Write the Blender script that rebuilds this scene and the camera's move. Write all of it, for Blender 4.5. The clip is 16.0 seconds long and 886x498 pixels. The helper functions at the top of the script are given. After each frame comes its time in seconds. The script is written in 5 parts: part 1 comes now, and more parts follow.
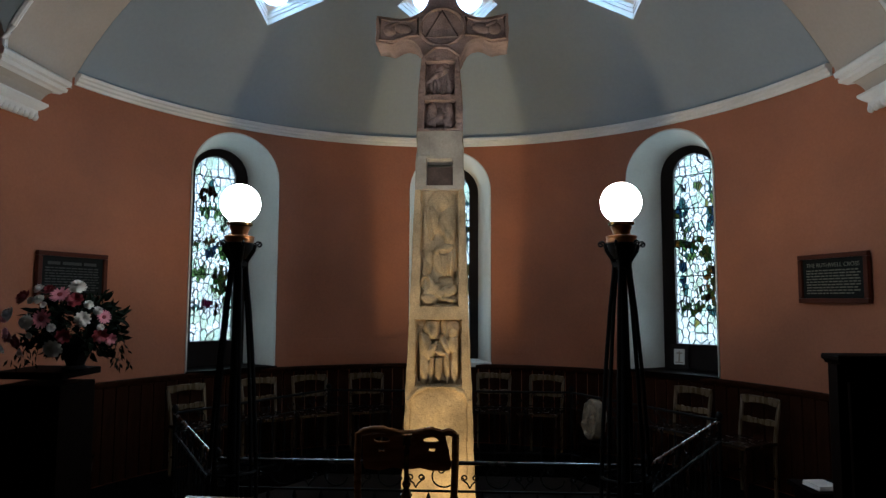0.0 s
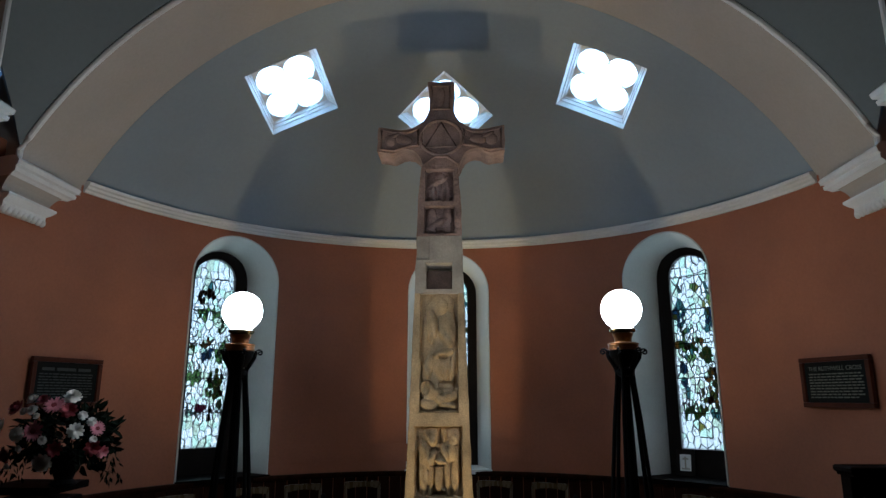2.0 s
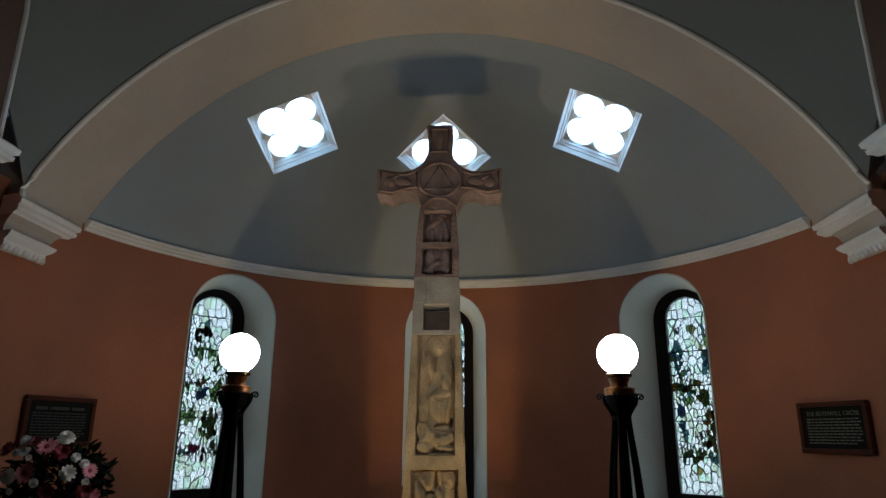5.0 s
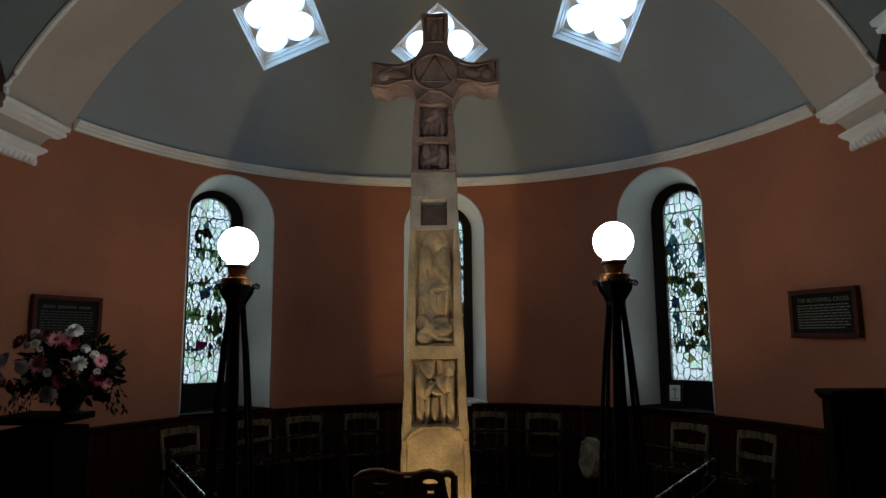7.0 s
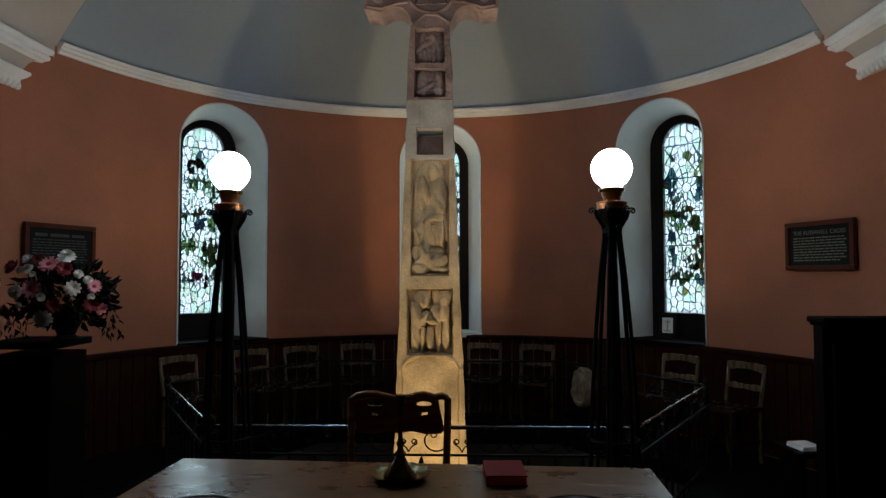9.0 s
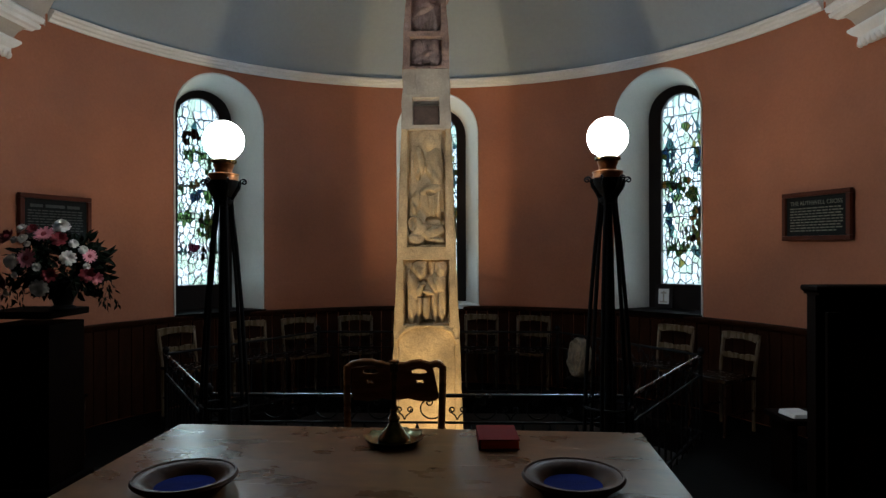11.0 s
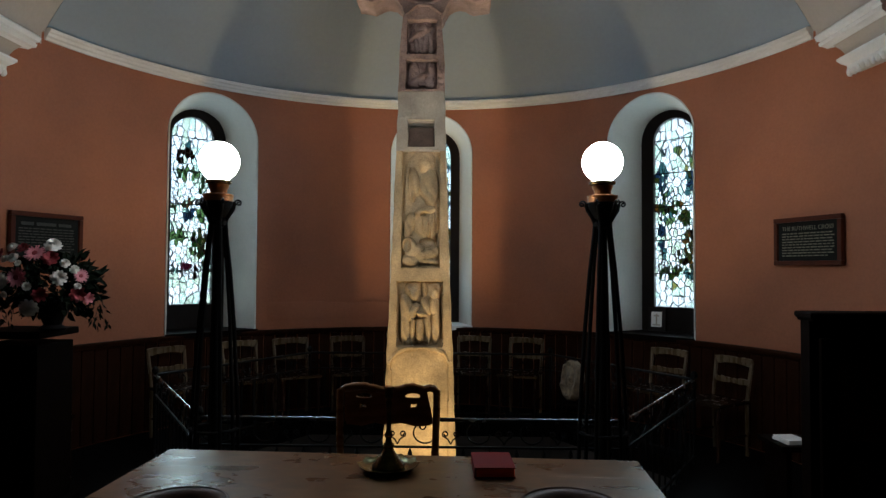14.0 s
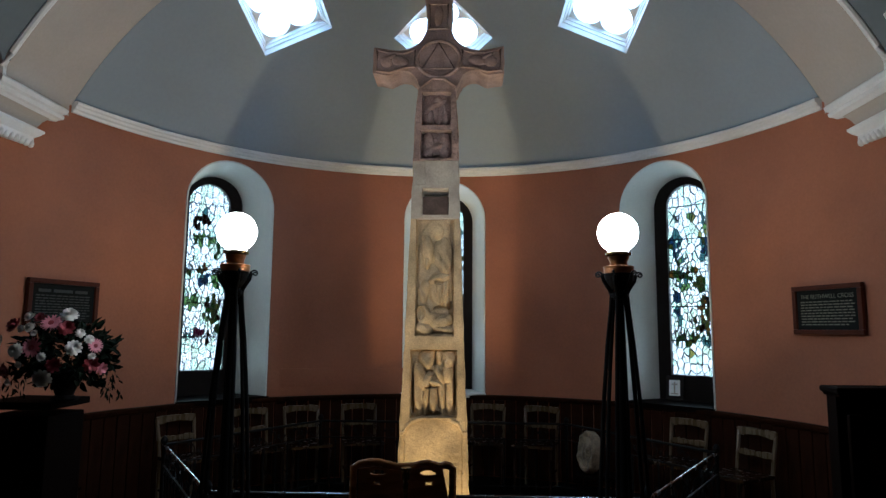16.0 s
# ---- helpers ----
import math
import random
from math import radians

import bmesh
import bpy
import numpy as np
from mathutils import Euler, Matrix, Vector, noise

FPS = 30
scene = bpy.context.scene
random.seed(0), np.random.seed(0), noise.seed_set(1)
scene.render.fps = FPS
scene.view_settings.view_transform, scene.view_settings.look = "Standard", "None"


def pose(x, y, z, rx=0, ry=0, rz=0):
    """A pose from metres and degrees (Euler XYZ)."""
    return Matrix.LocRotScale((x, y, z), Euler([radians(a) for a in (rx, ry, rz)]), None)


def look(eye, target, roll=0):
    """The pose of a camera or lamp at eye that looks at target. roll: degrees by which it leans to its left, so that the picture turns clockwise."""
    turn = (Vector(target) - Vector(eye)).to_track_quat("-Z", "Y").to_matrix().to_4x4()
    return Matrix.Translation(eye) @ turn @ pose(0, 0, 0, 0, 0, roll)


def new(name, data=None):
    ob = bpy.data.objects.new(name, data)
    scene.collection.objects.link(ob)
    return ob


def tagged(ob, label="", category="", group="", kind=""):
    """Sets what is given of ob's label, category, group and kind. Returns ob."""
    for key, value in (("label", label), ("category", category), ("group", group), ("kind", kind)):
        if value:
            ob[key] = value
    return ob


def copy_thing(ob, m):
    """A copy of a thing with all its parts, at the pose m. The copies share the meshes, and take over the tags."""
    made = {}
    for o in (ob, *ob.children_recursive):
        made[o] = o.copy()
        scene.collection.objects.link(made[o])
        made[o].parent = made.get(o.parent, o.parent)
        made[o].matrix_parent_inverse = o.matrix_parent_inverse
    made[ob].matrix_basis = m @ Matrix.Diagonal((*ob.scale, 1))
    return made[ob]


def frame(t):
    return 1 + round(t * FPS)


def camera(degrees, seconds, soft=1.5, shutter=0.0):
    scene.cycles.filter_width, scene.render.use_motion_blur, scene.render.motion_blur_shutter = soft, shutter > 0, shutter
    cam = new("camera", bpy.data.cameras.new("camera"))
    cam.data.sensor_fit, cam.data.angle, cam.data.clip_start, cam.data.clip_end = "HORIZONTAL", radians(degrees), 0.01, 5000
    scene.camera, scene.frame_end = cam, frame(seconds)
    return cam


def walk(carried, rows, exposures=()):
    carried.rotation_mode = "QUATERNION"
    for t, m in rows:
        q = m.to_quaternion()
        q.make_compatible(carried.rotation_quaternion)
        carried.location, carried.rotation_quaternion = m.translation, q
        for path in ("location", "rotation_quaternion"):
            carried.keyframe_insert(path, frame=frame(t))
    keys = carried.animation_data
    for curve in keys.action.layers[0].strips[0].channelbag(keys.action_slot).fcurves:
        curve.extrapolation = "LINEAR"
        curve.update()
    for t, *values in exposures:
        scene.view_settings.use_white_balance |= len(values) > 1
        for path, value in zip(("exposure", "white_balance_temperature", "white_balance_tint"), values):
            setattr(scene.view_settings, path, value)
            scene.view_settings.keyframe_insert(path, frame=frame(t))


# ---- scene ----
# camera: seconds, x, y, z, pitch, roll, yaw
cam = camera(69.12, 16.0, soft=1.4)
ROWS = [
    (0, 0.2427, 0.0000, 1.4800, 4.508, -0.248, 2.818),
    (0.5, 0.2332, -0.0056, 1.4943, 7.498, -0.230, 2.608),
    (1, 0.2255, -0.0191, 1.5099, 9.519, -0.035, 2.760),
    (1.5, 0.2136, -0.0276, 1.5255, 10.959, -0.067, 2.538),
    (2, 0.2101, -0.0372, 1.5394, 12.968, -0.021, 2.409),
    (2.5, 0.2110, -0.0529, 1.5631, 14.417, -0.492, 2.100),
    (3, 0.2049, -0.0688, 1.5719, 16.286, -0.333, 1.946),
    (3.2, 0.2027, -0.0744, 1.5750, 17.086, -0.278, 1.892),
    (3.7, 0.2042, -0.0792, 1.5830, 18.223, -0.304, 1.875),
    (4.2, 0.2075, -0.0800, 1.5829, 18.178, -0.363, 1.940),
    (4.7, 0.2110, -0.0787, 1.5762, 17.171, -0.424, 2.034),
    (5.3, 0.2130, -0.0775, 1.5612, 15.001, -0.460, 2.112),
    (5.5, 0.2137, -0.0751, 1.5541, 14.121, -0.283, 2.125),
    (6, 0.2160, -0.0673, 1.5305, 11.677, 0.306, 2.171),
    (6.5, 0.2221, -0.0570, 1.5179, 9.859, 0.358, 2.275),
    (7, 0.2266, -0.0483, 1.4937, 7.787, 0.429, 2.215),
    (7.5, 0.2269, -0.0316, 1.4797, 6.338, 0.245, 2.185),
    (8, 0.2248, -0.0226, 1.4615, 5.337, -0.019, 2.064),
    (8.5, 0.2256, -0.0111, 1.4487, 3.788, 0.017, 1.986),
    (9, 0.2340, -0.0036, 1.4349, 2.341, 0.115, 1.908),
    (9.5, 0.2414, -0.0017, 1.4230, 0.928, 0.362, 1.906),
    (10, 0.2533, -0.0039, 1.4128, -0.110, 0.315, 2.015),
    (10.2, 0.2533, -0.0039, 1.4128, 0.040, 0.315, 2.015),
    (12.5, 0.2532, 0.0090, 1.4075, -0.027, -0.376, 1.186),
    (13, 0.2471, 0.0094, 1.4089, 0.418, -0.491, 1.166),
    (13.5, 0.2423, 0.0072, 1.4223, 0.957, -0.073, 1.147),
    (14, 0.2373, 0.0044, 1.4315, 1.712, -0.331, 1.089),
    (14.5, 0.2335, 0.0124, 1.4331, 1.807, -0.014, 1.080),
    (15, 0.2261, 0.0059, 1.4509, 2.975, -0.013, 1.661),
    (15.5, 0.2146, 0.0116, 1.4660, 4.713, -0.040, 2.045),
    (16, 0.2126, 0.0070, 1.4829, 7.101, -0.490, 2.039),
]
EXPOSURES = [(0, -0.55, 5300, 7), (1.5, -0.77, 5050, 7), (3, -1.09, 5500, 7), (4.2, -1.2, 5600, 7), (5.5, -1.25, 5650, 7), (7, -1.22, 5650, 7), (8.5, -0.87, 5450, 7), (10, -0.47, 5500, 7), (12.5, -0.37, 5600, 7), (14.5, -0.39, 5500, 7), (16, -0.29, 5150, 7)]

walk(cam, [(t, pose(x, y, z, 90 + p, r, w)) for t, x, y, z, p, r, w in ROWS], EXPOSURES)

# ---------------------------------------------------------------- numbers of the place
YC, RW = 3.864, 2.963            # centre and radius of the apse wall
Z_CORN, Z_SPRING = 3.12, 3.17
DOME_R, DOME_Z = 3.33, 1.66      # the ceiling is a cap of a sphere: radius, height of its centre
Z_DADO = 0.815
Y_ARCH0, Y_ARCH1 = 4.70, 3.98    # the arch in front of the apse
ARCH_R = math.sqrt(DOME_R ** 2 - (Y_ARCH0 - YC) ** 2)
ARCH_A = math.sqrt(ARCH_R ** 2 - (Z_SPRING - DOME_Z) ** 2)
PIT_Z = -1.25
PIT = [(-1.13, 3.48), (1.13, 3.48), (1.98, 4.80), (1.13, 6.12), (-1.13, 6.12), (-1.98, 4.80)]

# ---------------------------------------------------------------- world and lights
world = bpy.data.worlds.new("sky")
scene.world = world
world.use_nodes = True
wn = world.node_tree.nodes
sky = wn.new("ShaderNodeTexSky")
sky.sky_type = "NISHITA"
sky.sun_disc = False
sky.sun_elevation, sky.sun_rotation = radians(40), radians(150)
world.node_tree.links.new(sky.outputs[0], wn["Background"].inputs[0])
wn["Background"].inputs[1].default_value = 0.08


def area_lamp(name, m, sx, sy, watts, colour, spread=180):
    d = bpy.data.lights.new(name, "AREA")
    d.shape, d.size, d.size_y, d.energy, d.color = "RECTANGLE", sx, sy, watts, colour
    d.spread = radians(spread)
    ob = new(name, d)
    ob.matrix_world = m
    return ob


GLOBE_L, WINDOW_W, SKY_W, VAULT_W, PIT_W = 92.0, 52.0, 48.0, 6.0, 280.0
GLOBES = [(-1.003, 3.337, 1.985), (0.997, 3.337, 1.985)]
for sx in (-1, 1):               # uplights at the bottom of the pit
    d = bpy.data.lights.new("pit_uplight", "SPOT")
    d.energy, d.color, d.spot_size, d.spot_blend, d.shadow_soft_size = PIT_W, (1.0, 0.66, 0.28), radians(70), 0.6, 0.05
    new("pit_uplight", d).matrix_world = look((sx * 0.95, 3.95, PIT_Z + 0.22), (0, 4.75, 1.2))


# ---------------------------------------------------------------- materials
def mat(name, colour, rough=0.6, metal=0.0, var=0.12, scale=6.0, fine=60.0, bump=0.15, tint=None, spread=0.0, stretch=None, coat=0.0, spec=0.5):
    """Two noises (stains and grain) on the colour, and a fine relief."""
    m = bpy.data.materials.new(name)
    m.use_nodes = True
    nt = m.node_tree
    n, l = nt.nodes, nt.links
    b = n["Principled BSDF"]
    b.inputs["Roughness"].default_value, b.inputs["Metallic"].default_value = rough, metal
    b.inputs["Coat Weight"].default_value, b.inputs["Specular IOR Level"].default_value = coat, spec
    tc = n.new("ShaderNodeTexCoord")
    src = tc.outputs["Object"]
    if stretch:
        mp = n.new("ShaderNodeMapping")
        mp.inputs["Scale"].default_value = stretch
        l.new(src, mp.inputs[0])
        src = mp.outputs[0]
    big, small = n.new("ShaderNodeTexNoise"), n.new("ShaderNodeTexNoise")
    big.inputs["Scale"].default_value, small.inputs["Scale"].default_value = scale, fine
    big.inputs["Detail"].default_value = small.inputs["Detail"].default_value = 5
    l.new(src, big.inputs[0]), l.new(src, small.inputs[0])
    mix = n.new("ShaderNodeMix")
    mix.data_type = "RGBA"
    dark = [c * (1 - var * 1.6) for c in colour] if tint is None else tint
    light = [min(1, c * (1 + var)) for c in colour]
    mix.inputs[6].default_value, mix.inputs[7].default_value = (*dark, 1), (*light, 1)
    ramp = n.new("ShaderNodeMapRange")
    ramp.inputs[1].default_value, ramp.inputs[2].default_value = 0.32, 0.68
    l.new(big.outputs[0], ramp.inputs[0])
    l.new(ramp.outputs[0], mix.inputs[0])
    out = mix.outputs[2]
    gr = n.new("ShaderNodeMix")
    gr.data_type, gr.blend_type = "RGBA", "MULTIPLY"
    gr.inputs[0].default_value = min(1.0, var * 2.5)
    l.new(out, gr.inputs[6]), l.new(small.outputs[0], gr.inputs[7])
    hs = n.new("ShaderNodeHueSaturation")
    hs.inputs["Value"].default_value = 1 + var * 1.2
    l.new(gr.outputs[2], hs.inputs["Color"])
    if spread:
        oi, mr = n.new("ShaderNodeObjectInfo"), n.new("ShaderNodeMapRange")
        mr.inputs[3].default_value, mr.inputs[4].default_value = 1 + var - spread, 1 + var + spread
        l.new(oi.outputs["Random"], mr.inputs[0]), l.new(mr.outputs[0], hs.inputs["Value"])
    l.new(hs.outputs[0], b.inputs["Base Color"])
    if bump:
        bp = n.new("ShaderNodeBump")
        bp.inputs["Strength"].default_value, bp.inputs["Distance"].default_value = bump, 0.01
        l.new(small.outputs[0], bp.inputs["Height"]), l.new(bp.outputs[0], b.inputs["Normal"])
    rr = n.new("ShaderNodeMapRange")
    rr.inputs[3].default_value, rr.inputs[4].default_value = max(0.03, rough - 0.1), min(1, rough + 0.1)
    l.new(big.outputs[0], rr.inputs[0]), l.new(rr.outputs[0], b.inputs["Roughness"])
    return m


def glow(name, colour, strength):
    m = bpy.data.materials.new(name)
    m.use_nodes = True
    n = m.node_tree.nodes
    e = n.new("ShaderNodeEmission")
    e.inputs[0].default_value, e.inputs[1].default_value = (*colour, 1), strength
    m.node_tree.links.new(e.outputs[0], n["Material Output"].inputs[0])
    return m


def pane_glass(name, colour, milk=0.15):
    """Antique glass: tinted, with some of the light scattered on its way through."""
    m = bpy.data.materials.new(name)
    m.use_nodes = True
    n, l = m.node_tree.nodes, m.node_tree.links
    tr, tl, mx, tex = n.new("ShaderNodeBsdfTransparent"), n.new("ShaderNodeBsdfTranslucent"), n.new("ShaderNodeMixShader"), n.new("ShaderNodeTexNoise")
    tex.inputs["Scale"].default_value = 25
    hs = n.new("ShaderNodeMix")
    hs.data_type = "RGBA"
    hs.inputs[6].default_value, hs.inputs[7].default_value = (*[c * 0.7 for c in colour], 1), (*colour, 1)
    l.new(tex.outputs[0], hs.inputs[0])
    l.new(hs.outputs[2], tr.inputs[0]), l.new(hs.outputs[2], tl.inputs[0])
    mx.inputs[0].default_value = milk
    l.new(tr.outputs[0], mx.inputs[1]), l.new(tl.outputs[0], mx.inputs[2])
    l.new(mx.outputs[0], n["Material Output"].inputs[0])
    return m


RED = mat("red_wall_paint", (0.330, 0.118, 0.054), 0.75, var=0.10, scale=1.3, fine=45, bump=0.10)
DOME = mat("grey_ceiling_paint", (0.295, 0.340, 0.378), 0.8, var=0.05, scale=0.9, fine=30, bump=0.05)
# the dome's paint again, darkened to stand for weaker light on the vault
VAULT = mat("shade_darkened_vault_paint", (0.20, 0.235, 0.255), 0.8, var=0.05, scale=0.9, fine=30, bump=0.05)
CREAM = mat("cream_plaster", (0.45, 0.395, 0.335), 0.75, var=0.06, scale=1.2, fine=40, bump=0.06)
WHITE = mat("white_moulding_paint", (0.78, 0.78, 0.76), 0.55, var=0.06, scale=2.5, fine=50, bump=0.05)
REVEAL = mat("pale_reveal_paint", (0.66, 0.66, 0.62), 0.7, var=0.06, scale=2, fine=40, bump=0.08)
STONE = mat("pale_sandstone", (0.49, 0.365, 0.205), 0.85, var=0.24, scale=5, fine=90, bump=0.5)
PINK = mat("pink_sandstone", (0.37, 0.255, 0.215), 0.88, var=0.22, scale=7, fine=80, bump=0.6)
INSERT = mat("brown_insert_stone", (0.135, 0.085, 0.060), 0.9, var=0.2, scale=9, fine=70, bump=0.5)
CARVED = mat("weathered_carved_stone", (0.20, 0.15, 0.095), 0.9, var=0.3, scale=14, fine=80, bump=0.6)
PATCH = mat("grey_mortar_stone", (0.42, 0.37, 0.30), 0.9, var=0.14, scale=6, fine=70, bump=0.4)
OAK = mat("oak_chair_wood", (0.115, 0.080, 0.042), 0.28, var=0.2, scale=4, fine=50, bump=0.1, stretch=(6, 6, 1), spread=0.12, spec=0.45)
PANELWOOD = mat("red_brown_panel_wood", (0.040, 0.012, 0.005), 0.5, var=0.25, scale=4, fine=40, bump=0.1, stretch=(5, 5, 1), spec=0.12)
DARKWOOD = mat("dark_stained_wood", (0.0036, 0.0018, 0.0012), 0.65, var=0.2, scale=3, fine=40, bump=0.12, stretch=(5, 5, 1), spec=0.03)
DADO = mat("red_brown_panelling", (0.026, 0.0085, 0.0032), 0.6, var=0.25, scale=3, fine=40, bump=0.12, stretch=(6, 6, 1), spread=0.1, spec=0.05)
# chair oak with the shade low down put into its colour
SHADED_OAK = mat("shaded_chair_oak", (0.022, 0.010, 0.005), 0.25, var=0.2, scale=4, fine=50, bump=0.1, stretch=(6, 6, 1), spread=0.12, spec=0.45)
MAHOG = mat("mahogany", (0.23, 0.095, 0.030), 0.28, var=0.22, scale=5, fine=60, bump=0.08, stretch=(1, 6, 6), spec=0.3)
BOWLWOOD = mat("dark_turned_wood", (0.065, 0.028, 0.013), 0.45, var=0.25, scale=12, fine=60, bump=0.04, spec=0.07)
TABLEWOOD = mat("worn_oak_tabletop", (0.140, 0.071, 0.027), 0.29, var=0.22, scale=5.5, fine=14, bump=0.012, tint=(0.085, 0.039, 0.015), stretch=(1, 1.7, 2), spec=0.20)
IRON = mat("black_wrought_iron", (0.006, 0.0055, 0.0055), 0.68, var=0.2, scale=9, fine=90, bump=0.2, spec=0.10)
STEEL = mat("polished_handrail", (0.12, 0.115, 0.11), 0.26, metal=1.0, var=0.1, scale=9, fine=60, bump=0.03)
BRASS = mat("aged_brass", (0.16, 0.11, 0.03), 0.22, metal=1.0, var=0.3, scale=30, fine=60, bump=0.05)
COPPER = mat("copper_collar", (0.34, 0.15, 0.06), 0.36, metal=1.0, var=0.2, scale=9, fine=60, bump=0.05)
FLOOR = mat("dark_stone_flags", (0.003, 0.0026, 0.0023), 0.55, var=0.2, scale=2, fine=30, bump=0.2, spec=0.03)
PITSTONE = mat("pit_masonry", (0.032, 0.026, 0.022), 0.9, var=0.2, scale=4, fine=50, bump=0.4)
BROWNWALL = mat("brown_nave_wall", (0.11, 0.065, 0.04), 0.8, var=0.1, scale=1.5, fine=40, bump=0.1)
FRAME = mat("black_window_frame", (0.010, 0.007, 0.006), 0.6, var=0.15, scale=5, fine=60, bump=0.15, spec=0.12)
INK = mat("dark_glass_paint", (0.030, 0.034, 0.018), 0.7, var=0.2, scale=12, fine=60, bump=0.0)
LEAD = mat("lead_came", (0.02, 0.02, 0.022), 0.6, metal=0.4, var=0.1, scale=9, fine=60, bump=0.1)
BLACKB = mat("black_board", (0.006, 0.007, 0.006), 0.8, var=0.15, scale=5, fine=60, bump=0.05, spec=0.2)
# lettering of the left board, darker than that of the right one
DARKTEXT = mat("dark_lettering", (0.035, 0.034, 0.026), 0.6, var=0.2, scale=9, fine=60, bump=0)
GILT = mat("gilt_lettering", (0.135, 0.128, 0.088), 0.5, var=0.1, scale=9, fine=60, bump=0)
BLUEFELT = mat("blue_felt", (0.006, 0.014, 0.115), 0.95, var=0.15, scale=20, fine=200, bump=0.3, spec=0.05)
REDBOOK = mat("red_cloth_cover", (0.14, 0.007, 0.006), 0.8, var=0.1, scale=9, fine=150, bump=0.1, spec=0.1)
REDEDGE = mat("red_page_edge", (0.95, 0.10, 0.025), 0.7, var=0.1, scale=9, fine=200, bump=0.1, stretch=(1, 1, 12), spec=0.1)
PAPER = mat("white_paper", (0.75, 0.74, 0.70), 0.8, var=0.04, scale=9, fine=60, bump=0.02)
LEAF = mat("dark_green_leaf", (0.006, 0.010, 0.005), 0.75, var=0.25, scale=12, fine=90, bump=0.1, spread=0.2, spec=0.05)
PETW = mat("white_petal", (0.72, 0.68, 0.62), 0.7, var=0.08, scale=20, fine=90, bump=0.05)
PETP = mat("pink_petal", (0.62, 0.22, 0.26), 0.7, var=0.12, scale=20, fine=90, bump=0.05)
PETR = mat("crimson_petal", (0.22, 0.022, 0.03), 0.7, var=0.15, scale=20, fine=90, bump=0.05)
GLOBE = glow("lit_opal_glass", (1.0, 0.945, 0.86), GLOBE_L)


# ---------------------------------------------------------------- mesh helpers
def part(name, bm, material, parent=None, label="", smooth=False):
    bmesh.ops.recalc_face_normals(bm, faces=bm.faces)
    me = bpy.data.meshes.new(name)
    bm.to_mesh(me)
    bm.free()
    me.materials.append(material)
    if smooth:
        me.polygons.foreach_set("use_smooth", [True] * len(me.polygons))
        me.set_sharp_from_angle(angle=radians(38))
    ob = new(name, me)
    if parent is not None:
        ob.parent = parent
    if label:
        ob["label"] = label
    return ob


def empty(name, m, label, category, group="", kind=""):
    ob = new(name)
    ob.matrix_world = m
    ob.empty_display_size = 0.1
    return tagged(ob, label, category, group, kind)


def box(bm, c, s, m=None, bevel=0.0):
    r = bmesh.ops.create_cube(bm, size=1, matrix=(m or Matrix()) @ Matrix.Translation(c) @ Matrix.Diagonal((*s, 1)))
    if bevel:
        es = list({e for v in r["verts"] for e in v.link_edges})
        bmesh.ops.bevel(bm, geom=es, offset=bevel, segments=2, affect="EDGES", profile=0.7)
    return bm


def lathe(bm, prof, n=24, m=None):
    m = m or Matrix()
    rings = [[bm.verts.new(m @ Vector((r * math.cos(2 * math.pi * k / n), r * math.sin(2 * math.pi * k / n), z))) for k in range(n)] for r, z in prof]
    for a, b in zip(rings, rings[1:]):
        for k in range(n):
            bm.faces.new((a[k], a[(k + 1) % n], b[(k + 1) % n], b[k]))
    for ring in (rings[0], rings[-1]):
        bm.faces.new(ring)
    return bm


def tube(bm, pts, r, n=8, r2=None, closed=False):
    pts = [Vector(p) for p in pts]
    rings = []
    N = len(pts)
    up = Vector((0, 0, 1))
    for i, p in enumerate(pts):
        if closed:
            d = pts[(i + 1) % N] - pts[i - 1]
        else:
            d = pts[min(i + 1, N - 1)] - pts[max(i - 1, 0)]
        d.normalize()
        ref = up if abs(d.z) < 0.9 else Vector((0, 1, 0))
        a = d.cross(ref).normalized()
        b = a.cross(d)
        rad = r if r2 is None else r + (r2 - r) * i / (N - 1)
        rings.append([bm.verts.new(p + rad * (math.cos(2 * math.pi * k / n) * a + math.sin(2 * math.pi * k / n) * b)) for k in range(n)])
    for i in range(N if closed else N - 1):
        a, b = rings[i], rings[(i + 1) % N]
        for k in range(n):
            bm.faces.new((a[k], a[(k + 1) % n], b[(k + 1) % n], b[k]))
    if not closed:
        bm.faces.new(rings[0]), bm.faces.new(rings[-1])
    return bm


def sweep(bm, path, prof, closed=False):
    """prof: (outward, up) pairs; path: (x, y, nx, ny) with the outward normal."""
    rings = [[bm.verts.new((x + nx * a, y + ny * a, z)) for a, z in prof] for x, y, nx, ny in path]
    k = len(prof)
    for i in range(len(rings) - (0 if closed else 1)):
        a, b = rings[i], rings[(i + 1) % len(rings)]
        for j in range(k):
            bm.faces.new((a[j], a[(j + 1) % k], b[(j + 1) % k], b[j]))
    if not closed:
        bm.faces.new(rings[0]), bm.faces.new(rings[-1])
    return bm


def prism(bm, pts, d0, d1, axis="y", m=None):
    """Extrude a polygon; axis y: points are (x, z), extruded along y; axis z: points are (x, y)."""
    m = m or Matrix()
    f = (lambda p, d: (p[0], d, p[1])) if axis == "y" else (lambda p, d: (p[0], p[1], d))
    a = [bm.verts.new(m @ Vector(f(p, d0))) for p in pts]
    b = [bm.verts.new(m @ Vector(f(p, d1))) for p in pts]
    bm.faces.new(a), bm.faces.new(b)
    for i in range(len(pts)):
        j = (i + 1) % len(pts)
        bm.faces.new((a[i], a[j], b[j], b[i]))
    return bm


